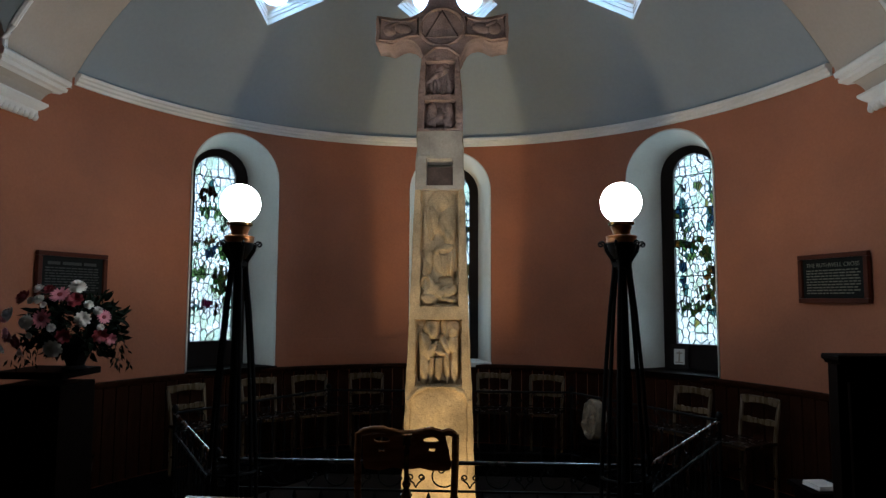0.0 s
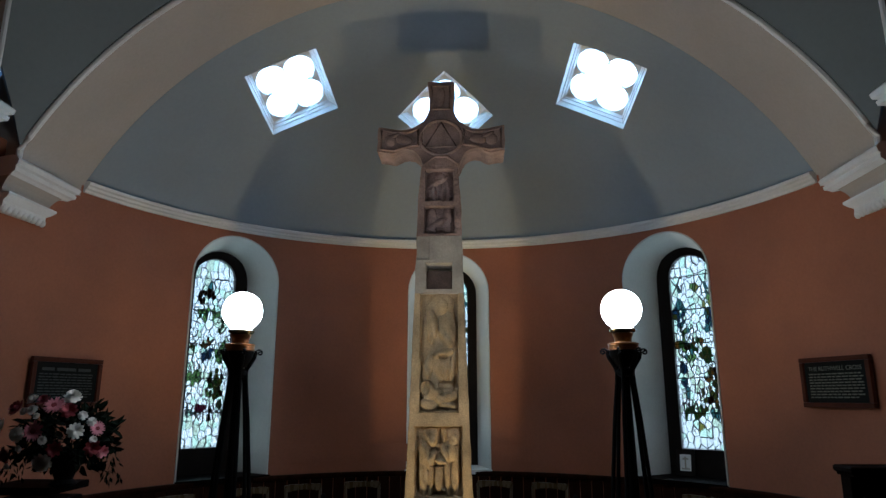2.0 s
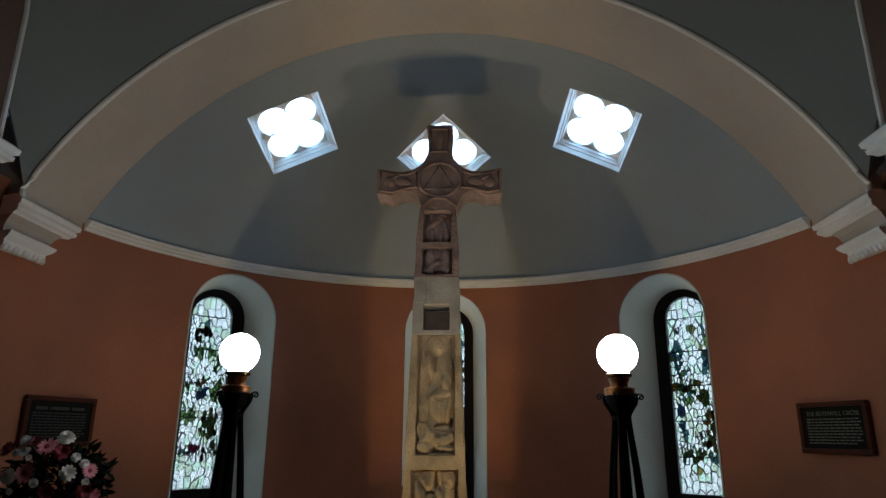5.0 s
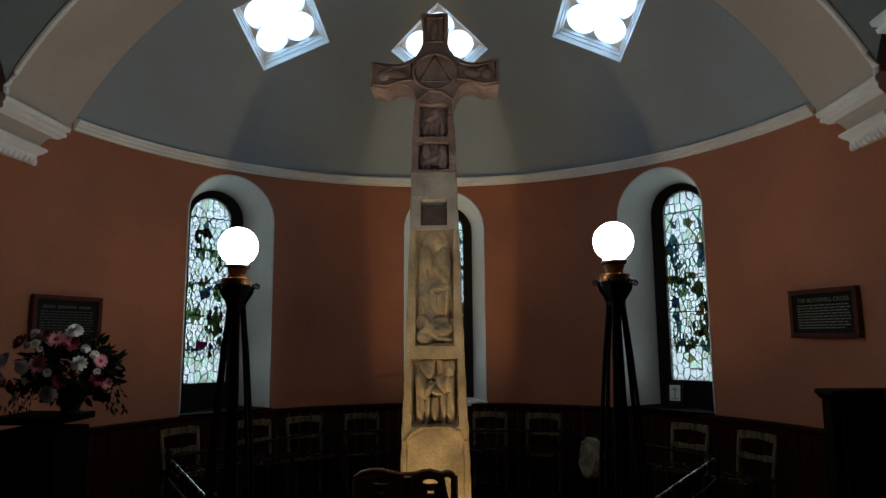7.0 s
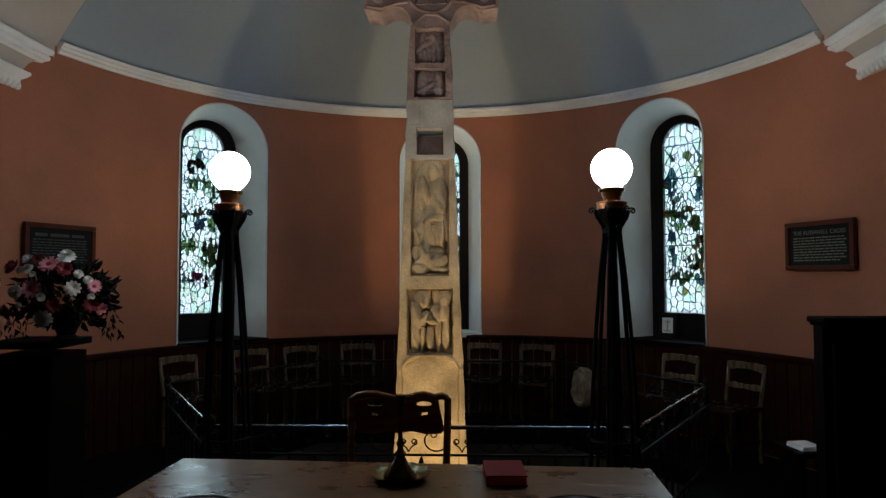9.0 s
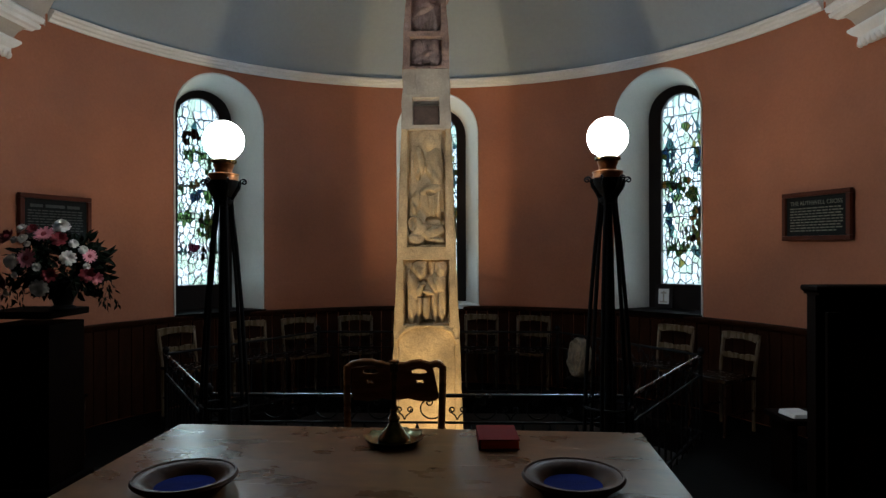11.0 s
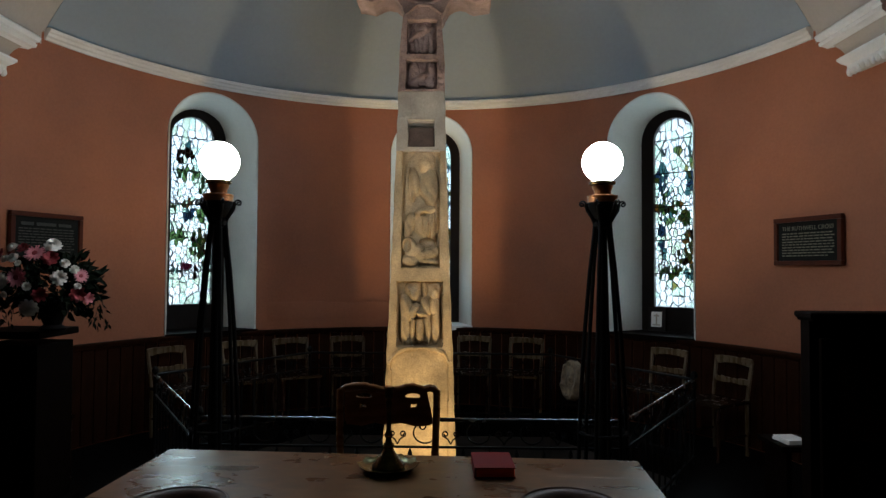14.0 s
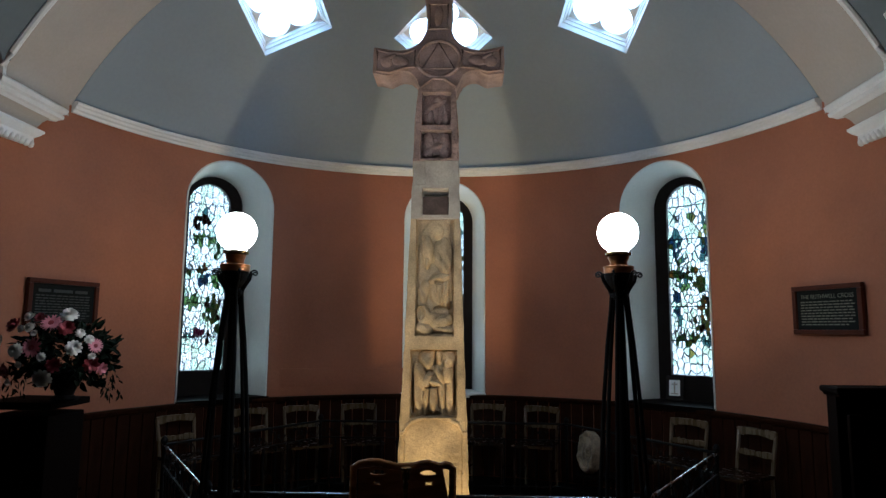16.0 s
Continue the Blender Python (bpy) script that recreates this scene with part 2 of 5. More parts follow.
def loft(bm, rings, closed=True, caps=True):
    vs = [[bm.verts.new(p) for p in r] for r in rings]
    n = len(vs[0])
    for a, b in zip(vs, vs[1:]):
        for k in range(n if closed else n - 1):
            bm.faces.new((a[k], a[(k + 1) % n], b[(k + 1) % n], b[k]))
    if caps:
        bm.faces.new(vs[0]), bm.faces.new(vs[-1])
    return bm


def cut(ob, cutters):
    for c in cutters:
        md = ob.modifiers.new("cut", "BOOLEAN")
        md.object, md.operation, md.solver = c, "DIFFERENCE", "EXACT"
    dg = bpy.context.evaluated_depsgraph_get()
    me = bpy.data.meshes.new_from_object(ob.evaluated_get(dg))
    ob.modifiers.clear()
    ob.data = me
    for c in cutters:
        bpy.data.objects.remove(c)


def arc_path(a0, a1, n, r=RW):
    """Points on the apse wall from azimuth a0 to a1 (degrees from straight ahead), with the normal into the room."""
    out = []
    for i in range(n + 1):
        a = radians(a0 + (a1 - a0) * i / n)
        out.append((r * math.sin(a), YC + r * math.cos(a), -math.sin(a), -math.cos(a)))
    return out


def wall_path(n=96):
    p = arc_path(-90, 90, n)
    return [(-RW, 3.30, 1, 0)] + p + [(RW, 3.30, -1, 0)]


def spin(az):
    return pose(0, YC, 0, 0, 0, -az)


# ---------------------------------------------------------------- floor and pit
def floor_mesh():
    bm = bmesh.new()
    outer = [(-5.6, -5.2), (5.6, -5.2), (5.6, 7.6), (-5.6, 7.6)]
    es = []
    for loop in (outer, PIT):
        vs = [bm.verts.new((x, y, 0)) for x, y in loop]
        es += [bm.edges.new((vs[i], vs[(i + 1) % len(vs)])) for i in range(len(vs))]
    bmesh.ops.triangle_fill(bm, edges=es, use_beauty=True)
    r = bmesh.ops.extrude_face_region(bm, geom=list(bm.faces))
    bmesh.ops.translate(bm, verts=[v for v in r["geom"] if isinstance(v, bmesh.types.BMVert)], vec=(0, 0, -0.15))
    return bm


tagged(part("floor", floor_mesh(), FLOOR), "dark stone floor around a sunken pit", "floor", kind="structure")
bm = bmesh.new()
cx, cy = 0.0, 4.8
ring = [(x, y) for x, y in PIT]
outr = [(cx + (x - cx) * 1.1, cy + (y - cy) * 1.1) for x, y in PIT]
a = [[bm.verts.new((x, y, z)) for x, y in r] for r, z in ((ring, -0.151), (ring, PIT_Z), (outr, PIT_Z - 0.1), (outr, -0.151))]
for i in range(6):
    j = (i + 1) % 6
    for p, q in ((0, 1), (2, 3), (3, 0)):
        bm.faces.new((a[p][i], a[p][j], a[q][j], a[q][i]))
bm.faces.new(a[2])
bm.faces.new(a[1])
tagged(part("pit", bm, PITSTONE), "sunken stone pit in which the cross stands", "pit", kind="structure")

# ---------------------------------------------------------------- apse wall with three windows
bm = bmesh.new()
sweep(bm, wall_path(), [(0, 0), (0, 3.26), (-0.72, 3.26), (-0.72, 0)])
wall = tagged(part("wall_apse", bm, RED, smooth=True), "curved red painted plaster wall of the apse", "wall", kind="structure")

WIN_AZ = (-43.7, -0.4, 43.7)
SKY_AZ = (-43.3, -0.5, 43.3)


def arch_profile(half, zs, zb, n=20):
    return [(-half, zb)] + [(-half * math.cos(math.pi * i / n), zs + half * math.sin(math.pi * i / n)) for i in range(n + 1)] + [(half, zb)]


OPEN = dict(half=0.420, zs=2.648, zb=0.825)
GLZ = dict(half=0.285, zs=2.690, zb=0.825)
Y_GL = 3.384


def at_y(y, grow=0.0):
    k = (y - 2.95) / (Y_GL - 2.95)
    k = min(k, 1.0)
    p = arch_profile(OPEN["half"] + (GLZ["half"] - OPEN["half"]) * k + grow, OPEN["zs"] + (GLZ["zs"] - OPEN["zs"]) * k, 0.825 - grow)
    return p


cutters = []
for az in WIN_AZ:
    bm = bmesh.new()
    loft(bm, [[spin(az) @ Vector((x, y, z)) for x, z in at_y(y, 0.012)] for y in (2.5, Y_GL, 4.2)])
    bmesh.ops.recalc_face_normals(bm, faces=bm.faces)
    cutters.append(part("cutter", bm, RED))
cut(wall, cutters)

GLASS_COL = {
    "clear": (0.80, 0.83, 0.84), "milk": (0.68, 0.74, 0.67), "straw": (0.36, 0.36, 0.17), "green": (0.080, 0.13, 0.055), "olive": (0.13, 0.14, 0.06), "leaf": (0.26, 0.36, 0.20),
    "blue": (0.075, 0.13, 0.20), "teal": (0.16, 0.27, 0.28), "amber": (0.22, 0.15, 0.06), "brown": (0.040, 0.022, 0.010), "plum": (0.16, 0.025, 0.09), "aqua": (0.72, 0.82, 0.76),
}
SKYGLASS = pane_glass("obscured_skylight_glass", (0.93, 0.97, 0.99), 0.5)
GLASS = {k: pane_glass(k + "_glass", c) for k, c in GLASS_COL.items()}
PALE = ("clear", "clear", "clear", "milk", "aqua", "clear")
# coloured zones of the glazing: centre u (-1..1), height v (0..1), half sizes, colours
ZONES_A = [(-0.5, 0.815, 0.10, 0.020, ("teal", "olive")), (0.15, 0.845, 0.14, 0.022, ("leaf", "straw")), (0.75, 0.80, 0.14, 0.025, ("teal", "blue")), (0.7, 0.75, 0.15, 0.02, ("leaf", "straw")),
           (-0.62, 0.67, 0.16, 0.07, ("blue", "olive", "teal")), (0.72, 0.64, 0.16, 0.06, ("olive", "teal", "blue")), (-0.35, 0.575, 0.22, 0.04, ("green", "leaf", "teal")), (-0.3, 0.53, 0.5, 0.020, ("amber", "brown", "green")),
           (-0.35, 0.485, 0.35, 0.035, ("green", "teal", "leaf")), (0.45, 0.47, 0.3, 0.025, ("green", "olive")), (-0.66, 0.34, 0.10, 0.09, ("blue", "blue", "teal")), (0.72, 0.33, 0.24, 0.10, ("brown", "olive", "amber")),
           (0.35, 0.26, 0.25, 0.03, ("olive", "brown")), (-0.3, 0.195, 0.5, 0.022, ("green", "olive", "leaf")), (0.7, 0.19, 0.2, 0.02, ("blue", "teal")), (0.0, 0.10, 0.8, 0.012, ("straw", "leaf", "milk"))]
ZONES_B = [(-0.55, 0.79, 0.10, 0.035, ("olive", "brown")), (-0.1, 0.81, 0.12, 0.030, ("teal", "brown")), (-0.2, 0.70, 0.45, 0.022, ("green", "leaf")), (0.5, 0.66, 0.2, 0.05, ("green", "olive", "milk")),
           (-0.1, 0.55, 0.14, 0.025, ("amber", "amber")), (-0.05, 0.49, 0.20, 0.035, ("blue", "blue", "teal")), (-0.6, 0.53, 0.35, 0.015, ("green", "olive")), (0.6, 0.50, 0.2, 0.05, ("green", "leaf", "olive")),
           (-0.6, 0.37, 0.25, 0.04, ("green", "leaf")), (0.45, 0.33, 0.28, 0.055, ("olive", "green", "brown")), (0.2, 0.27, 0.35, 0.02, ("olive", "leaf")), (0.0, 0.175, 0.42, 0.022, ("plum", "plum", "brown")),
           (-0.7, 0.19, 0.18, 0.02, ("green", "teal")), (0.7, 0.21, 0.18, 0.03, ("olive", "green"))]


def clip(poly, px, pz, nx, nz):
    """Keep the side of a convex polygon for which (p - (px, pz)) . n <= 0."""
    out = []
    for k in range(len(poly)):
        a, b = poly[k], poly[(k + 1) % len(poly)]
        da, db = (a[0] - px) * nx + (a[1] - pz) * nz, (b[0] - px) * nx + (b[1] - pz) * nz
        if da <= 0:
            out.append(a)
        if (da < 0 < db) or (db < 0 < da):
            t = da / (da - db)
            out.append((a[0] + (b[0] - a[0]) * t, a[1] + (b[1] - a[1]) * t))
    return out


def window(num, az, seed, label):
    rnd = random.Random(seed)
    th = empty("window_%d" % num, spin(az), label, "window", kind="structure")
    # painted reveal
    bm = bmesh.new()
    inner, outer = [], []
    ys = [None, 3.05, 3.2, Y_GL + 0.05]
    for y in ys:
        for lst, g in ((inner, 0.0), (outer, 0.0125)):
            lst.append([Vector((x, math.sqrt(RW ** 2 - x * x) - 0.002 if y is None else y, z)) for x, z in at_y(2.95 if y is None else y, g)])
    for lst in (inner, outer):
        loft(bm, lst, closed=False, caps=False)
    n = len(inner[0])
    bm.verts.ensure_lookup_table()
    m = n * len(ys)
    for i in range(n - 1):
        bm.faces.new((bm.verts[i], bm.verts[i + 1], bm.verts[m + i + 1], bm.verts[m + i]))
    part("reveal", bm, REVEAL, th, "pale painted splayed plaster reveal", smooth=True)
    # sill
    bm = bmesh.new()
    prism(bm, [(-0.44, 2.90), (0.44, 2.90), (0.285, Y_GL + 0.02), (-0.285, Y_GL + 0.02)], 0.785, 0.829, "z")
    part("window_sill", bm, DARKWOOD if num != 2 else WHITE, th, "dark slab sill")
    # dark frame round the glazing, with a blank lower panel
    gw, gb = 0.207, 1.065
    bm = bmesh.new()
    op, ip = arch_profile(0.335, 2.69, 0.825), arch_profile(gw, 2.70, gb)
    for (y0, y1) in ((Y_GL - 0.03, Y_GL + 0.04),):
        rings = [[(x, y, z) for x, z in p] for p, y in ((op, y0), (ip, y0), (ip, y1), (op, y1))]
        vs = [[bm.verts.new(p) for p in r] for r in rings]
        k = len(op)
        for i in range(4):
            a, b = vs[i], vs[(i + 1) % 4]
            for j in range(k):
                bm.faces.new((a[j], a[(j + 1) % k], b[(j + 1) % k], b[j]))
    part("window_frame", bm, FRAME, th, "black window frame with a blank bottom panel")
    # leaded panes: large pale quarries above and below, small coloured ones in the picture between
    zones = ZONES_B if num == 1 else ZONES_A
    top = 2.70 + gw
    hgt = top - gb
    head = (-0.02 if num == 1 else 0.02, gb + (0.64 if num == 1 else 0.66) * hgt)

    def zone_at(x, z, slack=1.0):
        u, v = x / gw, (z - gb) / hgt
        for zu, zv, su, sv, cs in zones:
            if ((u - zu) / su) ** 2 + ((v - zv) / sv) ** 2 < slack:
                return cs
        return None

    seeds = [head]
    for k in range(11):
        seeds.append((head[0] + 0.088 * math.cos(2 * math.pi * k / 11), head[1] + 0.098 * math.sin(2 * math.pi * k / 11)))
    tries = 0
    while len(seeds) < 320 and tries < 9000:
        tries += 1
        x, z = rnd.uniform(-gw, gw), rnd.uniform(gb, top)
        v = (z - gb) / hgt
        if math.hypot(x - head[0], z - head[1]) < 0.095:
            continue
        if v < 0.15 or v > 0.88:                # rows of quarries
            z = gb + (round((z - gb) / 0.052) + 0.5 * (round(x / 0.058) % 2) * 0.5) * 0.052
            x = round(x / 0.062) * 0.062 + rnd.uniform(-0.012, 0.012)
            gap = 0.030 if v < 0.15 else 0.040
        elif zone_at(x, z, 1.7):
            gap = 0.017
        else:
            gap = 0.040 if v > 0.75 else 0.031
        if all(((x - a) ** 2 + ((z - b) * 0.52) ** 2) > gap * gap for a, b in seeds):
            seeds.append((x, z))
    outline = [(x, z) for x, z in arch_profile(gw, 2.70, gb, 16)]
    lead = bmesh.new()
    done = set()
    for k, (x, z) in enumerate(seeds):
        poly = outline
        for q, (a, b) in enumerate(seeds):
            if q != k and abs(a - x) < 0.25 and abs(b - z) < 0.3:
                poly = clip(poly, (a + x) / 2, (b + z) / 2, a - x, (b - z) * 0.42)
                if len(poly) < 3:
                    break
        if len(poly) < 3:
            continue
        cs = zone_at(x, z, 1.5)
        col = rnd.choice(PALE)
        if cs and rnd.random() < 0.66:
            col = rnd.choice(cs)
        if (x, z) == head:
            col = "clear"
        bm = bmesh.new()
        a = [bm.verts.new((p[0], Y_GL, p[1])) for p in poly]
        b = [bm.verts.new((p[0], Y_GL + 0.004, p[1])) for p in poly]
        bm.faces.new(a), bm.faces.new(b[::-1])
        for q in range(len(a)):
            w = (q + 1) % len(a)
            bm.faces.new((a[q], a[w], b[w], b[q]))
        part("pane", bm, GLASS[col], th)
        for q in range(len(poly)):
            p0, p1 = poly[q], poly[(q + 1) % len(poly)]
            key = (round((p0[0] + p1[0]) * 400), round((p0[1] + p1[1]) * 400))
            if key in done or math.dist(p0, p1) < 0.004:
                continue
            done.add(key)
            tube(lead, [(p0[0], Y_GL - 0.002, p0[1]), (p1[0], Y_GL - 0.002, p1[1])], rnd.choice((0.003, 0.0045, 0.0065)) if cs else rnd.choice((0.0026, 0.0036, 0.0048, 0.0065)), n=5)
    ink = bmesh.new()
    marks = 0
    while marks < 170:                          # painted trace lines and dark folds, thickest in the coloured parts
        x, z, a = rnd.uniform(-gw * 0.9, gw * 0.9), gb + hgt * rnd.uniform(0.03, 0.84), rnd.choice((1.57, 1.3, 1.8, 0.9, 2.3))
        inside = zone_at(x, z, 2.2)
        if not inside and rnd.random() < 0.80 or math.hypot(x - head[0], z - head[1]) < 0.07:
            continue
        marks += 1
        L, c = rnd.uniform(0.02, 0.075), rnd.uniform(-0.5, 0.5)
        pts = []
        for q in range(5):
            t = q / 4
            px, pz = x + L * t * math.cos(a + c * (2 * t - 1)), z + L * t * math.sin(a + c * (2 * t - 1))
            if abs(px) < gw - 0.006:
                pts.append((px, Y_GL - 0.0025, pz))
        if len(pts) > 2:
            tube(ink, pts, rnd.choice((0.0022, 0.003, 0.0045)) if inside else 0.002, n=4)
    part("painted_line", ink, INK, th, "dark painted lines on the glass")
    part("lead_came", lead, LEAD, th, "dark lead cames between the panes")
    for k in range(1, 6):
        bm = bmesh.new()
        z = gb + (2.70 - gb) * k / 5
        tube(bm, [(-gw, Y_GL - 0.012, z), (gw, Y_GL - 0.012, z)], 0.005, n=6)
        part("saddle_bar", bm, IRON, th)
    gx = 0.045 * (az > 10) - 0.045 * (az < -10)        # the glazing sits towards the outer side of its opening
    for ob in th.children:
        if not ob.name.startswith(("reveal", "window_sill")):
            ob.matrix_basis = pose(gx, 0, 0)
    # daylight outside
    m = spin(az) @ pose(gx, Y_GL + 0.12, 1.98, -90, 0, 0)
    area_lamp("window_daylight", m, 0.66, 2.1, WINDOW_W, (0.93, 1.0, 0.97), 115)
    return th


window(1, -43.7, 11, "tall arched stained glass window in a splayed reveal")
window(2, -0.4, 12, "tall arched stained glass window behind the cross")
window(3, 43.7, 13, "tall arched stained glass window with green and brown panes")

# ---------------------------------------------------------------- cornice, dado, plinths
for k, (a0, a1, z0, z1) in enumerate(((-33, -22, 0.90, 1.085), (-21.6, -12, 0.905, 1.075), (-11.6, -4, 0.90, 1.08), (9, 17, 0.91, 1.07))):
    bm = bmesh.new()
    sweep(bm, arc_path(a0, a1, 12), [(-0.01, z0), (0.002, z0 + 0.003), (0.0035, z0 + 0.02), (0.0035, z1 - 0.02), (0.002, z1 - 0.003), (-0.01, z1)])
    tagged(part("plaster_patch", bm, RED, smooth=True), "slightly proud repaired plaster painted red", "wall", "repairs low on the wall", "structure")
bm = bmesh.new()
corn = [(0.0, 3.12), (0.018, 3.12), (0.022, 3.14), (0.04, 3.15), (0.044, 3.168), (0.062, 3.178), (0.066, 3.198), (0.05, 3.208), (0.0, 3.208)]
sweep(bm, arc_path(-73.6, 73.6, 90), corn)
tagged(part("cornice_trim", bm, WHITE, smooth=True), "white moulded plaster cornice round the apse", "cornice", kind="structure")

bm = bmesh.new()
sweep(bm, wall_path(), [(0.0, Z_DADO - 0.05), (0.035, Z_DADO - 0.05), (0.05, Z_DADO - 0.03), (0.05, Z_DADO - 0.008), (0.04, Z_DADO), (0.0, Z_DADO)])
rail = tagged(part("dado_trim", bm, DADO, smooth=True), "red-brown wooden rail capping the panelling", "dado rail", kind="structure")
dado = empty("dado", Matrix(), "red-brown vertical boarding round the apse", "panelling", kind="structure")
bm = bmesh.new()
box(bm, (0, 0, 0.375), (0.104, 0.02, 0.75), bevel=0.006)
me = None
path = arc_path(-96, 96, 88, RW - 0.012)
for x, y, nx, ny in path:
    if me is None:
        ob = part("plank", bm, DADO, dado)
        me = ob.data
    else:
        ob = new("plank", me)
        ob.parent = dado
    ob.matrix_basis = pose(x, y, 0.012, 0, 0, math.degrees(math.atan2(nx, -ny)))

# ---------------------------------------------------------------- dome, arch, crossing vault
SKY_R, SKY_Z = 2.035, 4.270
SKY_SLOPE = 37.7
SKY_H = 0.336                    # half side of a skylight


def sky_frame(az):
    """Local: x tangential, y outward and down the slope, z out of the dome, at a skylight's middle."""
    return spin(az) @ pose(0, SKY_R, SKY_Z, -SKY_SLOPE, 0, 0)


SKY_K = pose(0, 0, 0, 0, 0, 45)     # the squares stand on a corner


bm = bmesh.new()
NA, NR = 120, 26
grid = []
for i in range(NR + 1):
    t0 = math.acos(RW / DOME_R)
    t = t0 + (math.pi / 2 - t0) * i / NR
    rr, zz = DOME_R * math.cos(t), DOME_Z + DOME_R * math.sin(t)
    grid.append((rr, zz))


def dome_shell(bm, off):
    rows_ = []
    for i, (rr, zz) in enumerate(grid[:-1]):
        k = (rr + off) / rr if rr > 0.2 else 1
        rows_.append([bm.verts.new(((rr * k) * math.sin(2 * math.pi * j / NA), YC + rr * k * math.cos(2 * math.pi * j / NA), zz + off * (i / NR) )) for j in range(NA)])
    for a, b in zip(rows_, rows_[1:]):
        for j in range(NA):
            bm.faces.new((a[j], a[(j + 1) % NA], b[(j + 1) % NA], b[j]))
    tip = bm.verts.new((0, YC, grid[-1][1] + off))
    for j in range(NA):
        bm.faces.new((rows_[-1][j], rows_[-1][(j + 1) % NA], tip))
    return rows_[0]


r0, r1 = dome_shell(bm, 0), dome_shell(bm, 0.25)
for j in range(NA):
    bm.faces.new((r0[j], r0[(j + 1) % NA], r1[(j + 1) % NA], r1[j]))
dome = tagged(part("ceiling", bm, DOME, smooth=True), "grey painted half dome over the apse", "ceiling", kind="structure")
cutters = []
for az in SKY_AZ:
    b2 = bmesh.new()
    box(b2, (0, 0, 0.1), (2 * SKY_H, 2 * SKY_H, 1.4), sky_frame(az) @ SKY_K)
    cutters.append(part("cutter", b2, DOME))
b2 = bmesh.new()
box(b2, (0, Y_ARCH0 - 3.0 + 0.002, 3.5), (8, 6.0, 4))
cutters.append(part("cutter", b2, DOME))
cut(dome, cutters)
dome.data.polygons.foreach_set("use_smooth", [True] * len(dome.data.polygons))
dome.data.set_sharp_from_angle(angle=radians(30))


def quatrefoil(h, n=14):
    pts = []
    c, r = h * 0.46, h * 0.47
    for q in range(4):
        a0 = math.pi / 4 + q * math.pi / 2
        ox, oy = c * math.cos(a0) * 1.28, c * math.sin(a0) * 1.28
        for k in range(n + 1):
            a = a0 - radians(118) + radians(236) * k / n
            pts.append((ox + r * math.cos(a), oy + r * math.sin(a)))
    return pts


def skylight(m, label, group, k=Matrix(), watts=SKY_W):
    th = empty("skylight", m, label, "skylight", group, "structure")
    h = SKY_H
    # three splayed steps, each drawn in towards the glass
    steps = (("outer_frame", h - 0.001, h - 0.020, -0.004, 0.040), ("middle_frame", h - 0.026, h - 0.040, 0.040, 0.070), ("inner_frame", h - 0.046, h - 0.058, 0.070, 0.100))
    for nm, h0, h1, z0, z1 in steps:
        bm = bmesh.new()
        ring = lambda q, z: [(-q, -q, z), (q, -q, z), (q, q, z), (-q, q, z)]
        loft(bm, [ring(h0, z0), ring(h1, z1), ring(h + 0.004, z1), ring(h + 0.004, z0), ring(h0, z0)], caps=False)
        bm.transform(k)
        part(nm, bm, WHITE, th, "white painted moulded frame")
    bm = bmesh.new()
    outer = [(-h, -h), (h, -h), (h, h), (-h, h)]
    es = []
    for lp in (outer, quatrefoil(h * 0.93)):
        vs = [bm.verts.new((x, y, 0.10)) for x, y in lp]
        es += [bm.edges.new((vs[i], vs[(i + 1) % len(vs)])) for i in range(len(vs))]
    bmesh.ops.triangle_fill(bm, edges=es, use_beauty=True)
    r = bmesh.ops.extrude_face_region(bm, geom=list(bm.faces))
    bmesh.ops.translate(bm, verts=[v for v in r["geom"] if isinstance(v, bmesh.types.BMVert)], vec=(0, 0, 0.03))
    bm.transform(k)
    part("tracery", bm, WHITE, th, "white quatrefoil tracery")
    bm = bmesh.new()
    box(bm, (0, 0, 0.17), (2 * h, 2 * h, 0.006))
    bm.transform(k)
    part("pane", bm, SKYGLASS, th, "obscured glass pane")
    area_lamp("skylight_daylight", m @ pose(0, 0, 0.40, 0, 0, 0 if k == Matrix() else 45), 2 * h, 2 * h, watts, (0.58, 0.80, 1.0), 130)


for az, lb in zip(SKY_AZ, ("square skylight with quatrefoil tracery set diagonally in the dome",) * 3):
    skylight(sky_frame(az), lb, "skylights of the apse dome", SKY_K)


def arch_pts(grow=0.0, n=64):
    """The arch's round, with short upright feet; grow: outwards."""
    rad = ARCH_R + grow
    a0 = math.asin((Z_SPRING - DOME_Z) / rad)
    pts = [(-rad * math.cos(a0 + (math.pi - 2 * a0) * i / n), DOME_Z + rad * math.sin(a0 + (math.pi - 2 * a0) * i / n)) for i in range(n + 1)]
    return [(pts[0][0], 3.08)] + pts + [(pts[-1][0], 3.08)]


# plaster arch between apse and crossing
bm = bmesh.new()
ip, op = arch_pts(), arch_pts(0.5)
rings = [[(x, y, z) for x, z in p] for p, y in ((ip, Y_ARCH0), (ip, Y_ARCH1), (op, Y_ARCH1), (op, Y_ARCH0))]
vs = [[bm.verts.new(p) for p in r] for r in rings]
for i in range(4):
    for j in range(len(ip) - 1):
        bm.faces.new((vs[i][j], vs[i][j + 1], vs[(i + 1) % 4][j + 1], vs[(i + 1) % 4][j]))
tagged(part("arch_wall", bm, CREAM, smooth=True), "broad cream plaster arch before the apse", "arch", kind="structure")
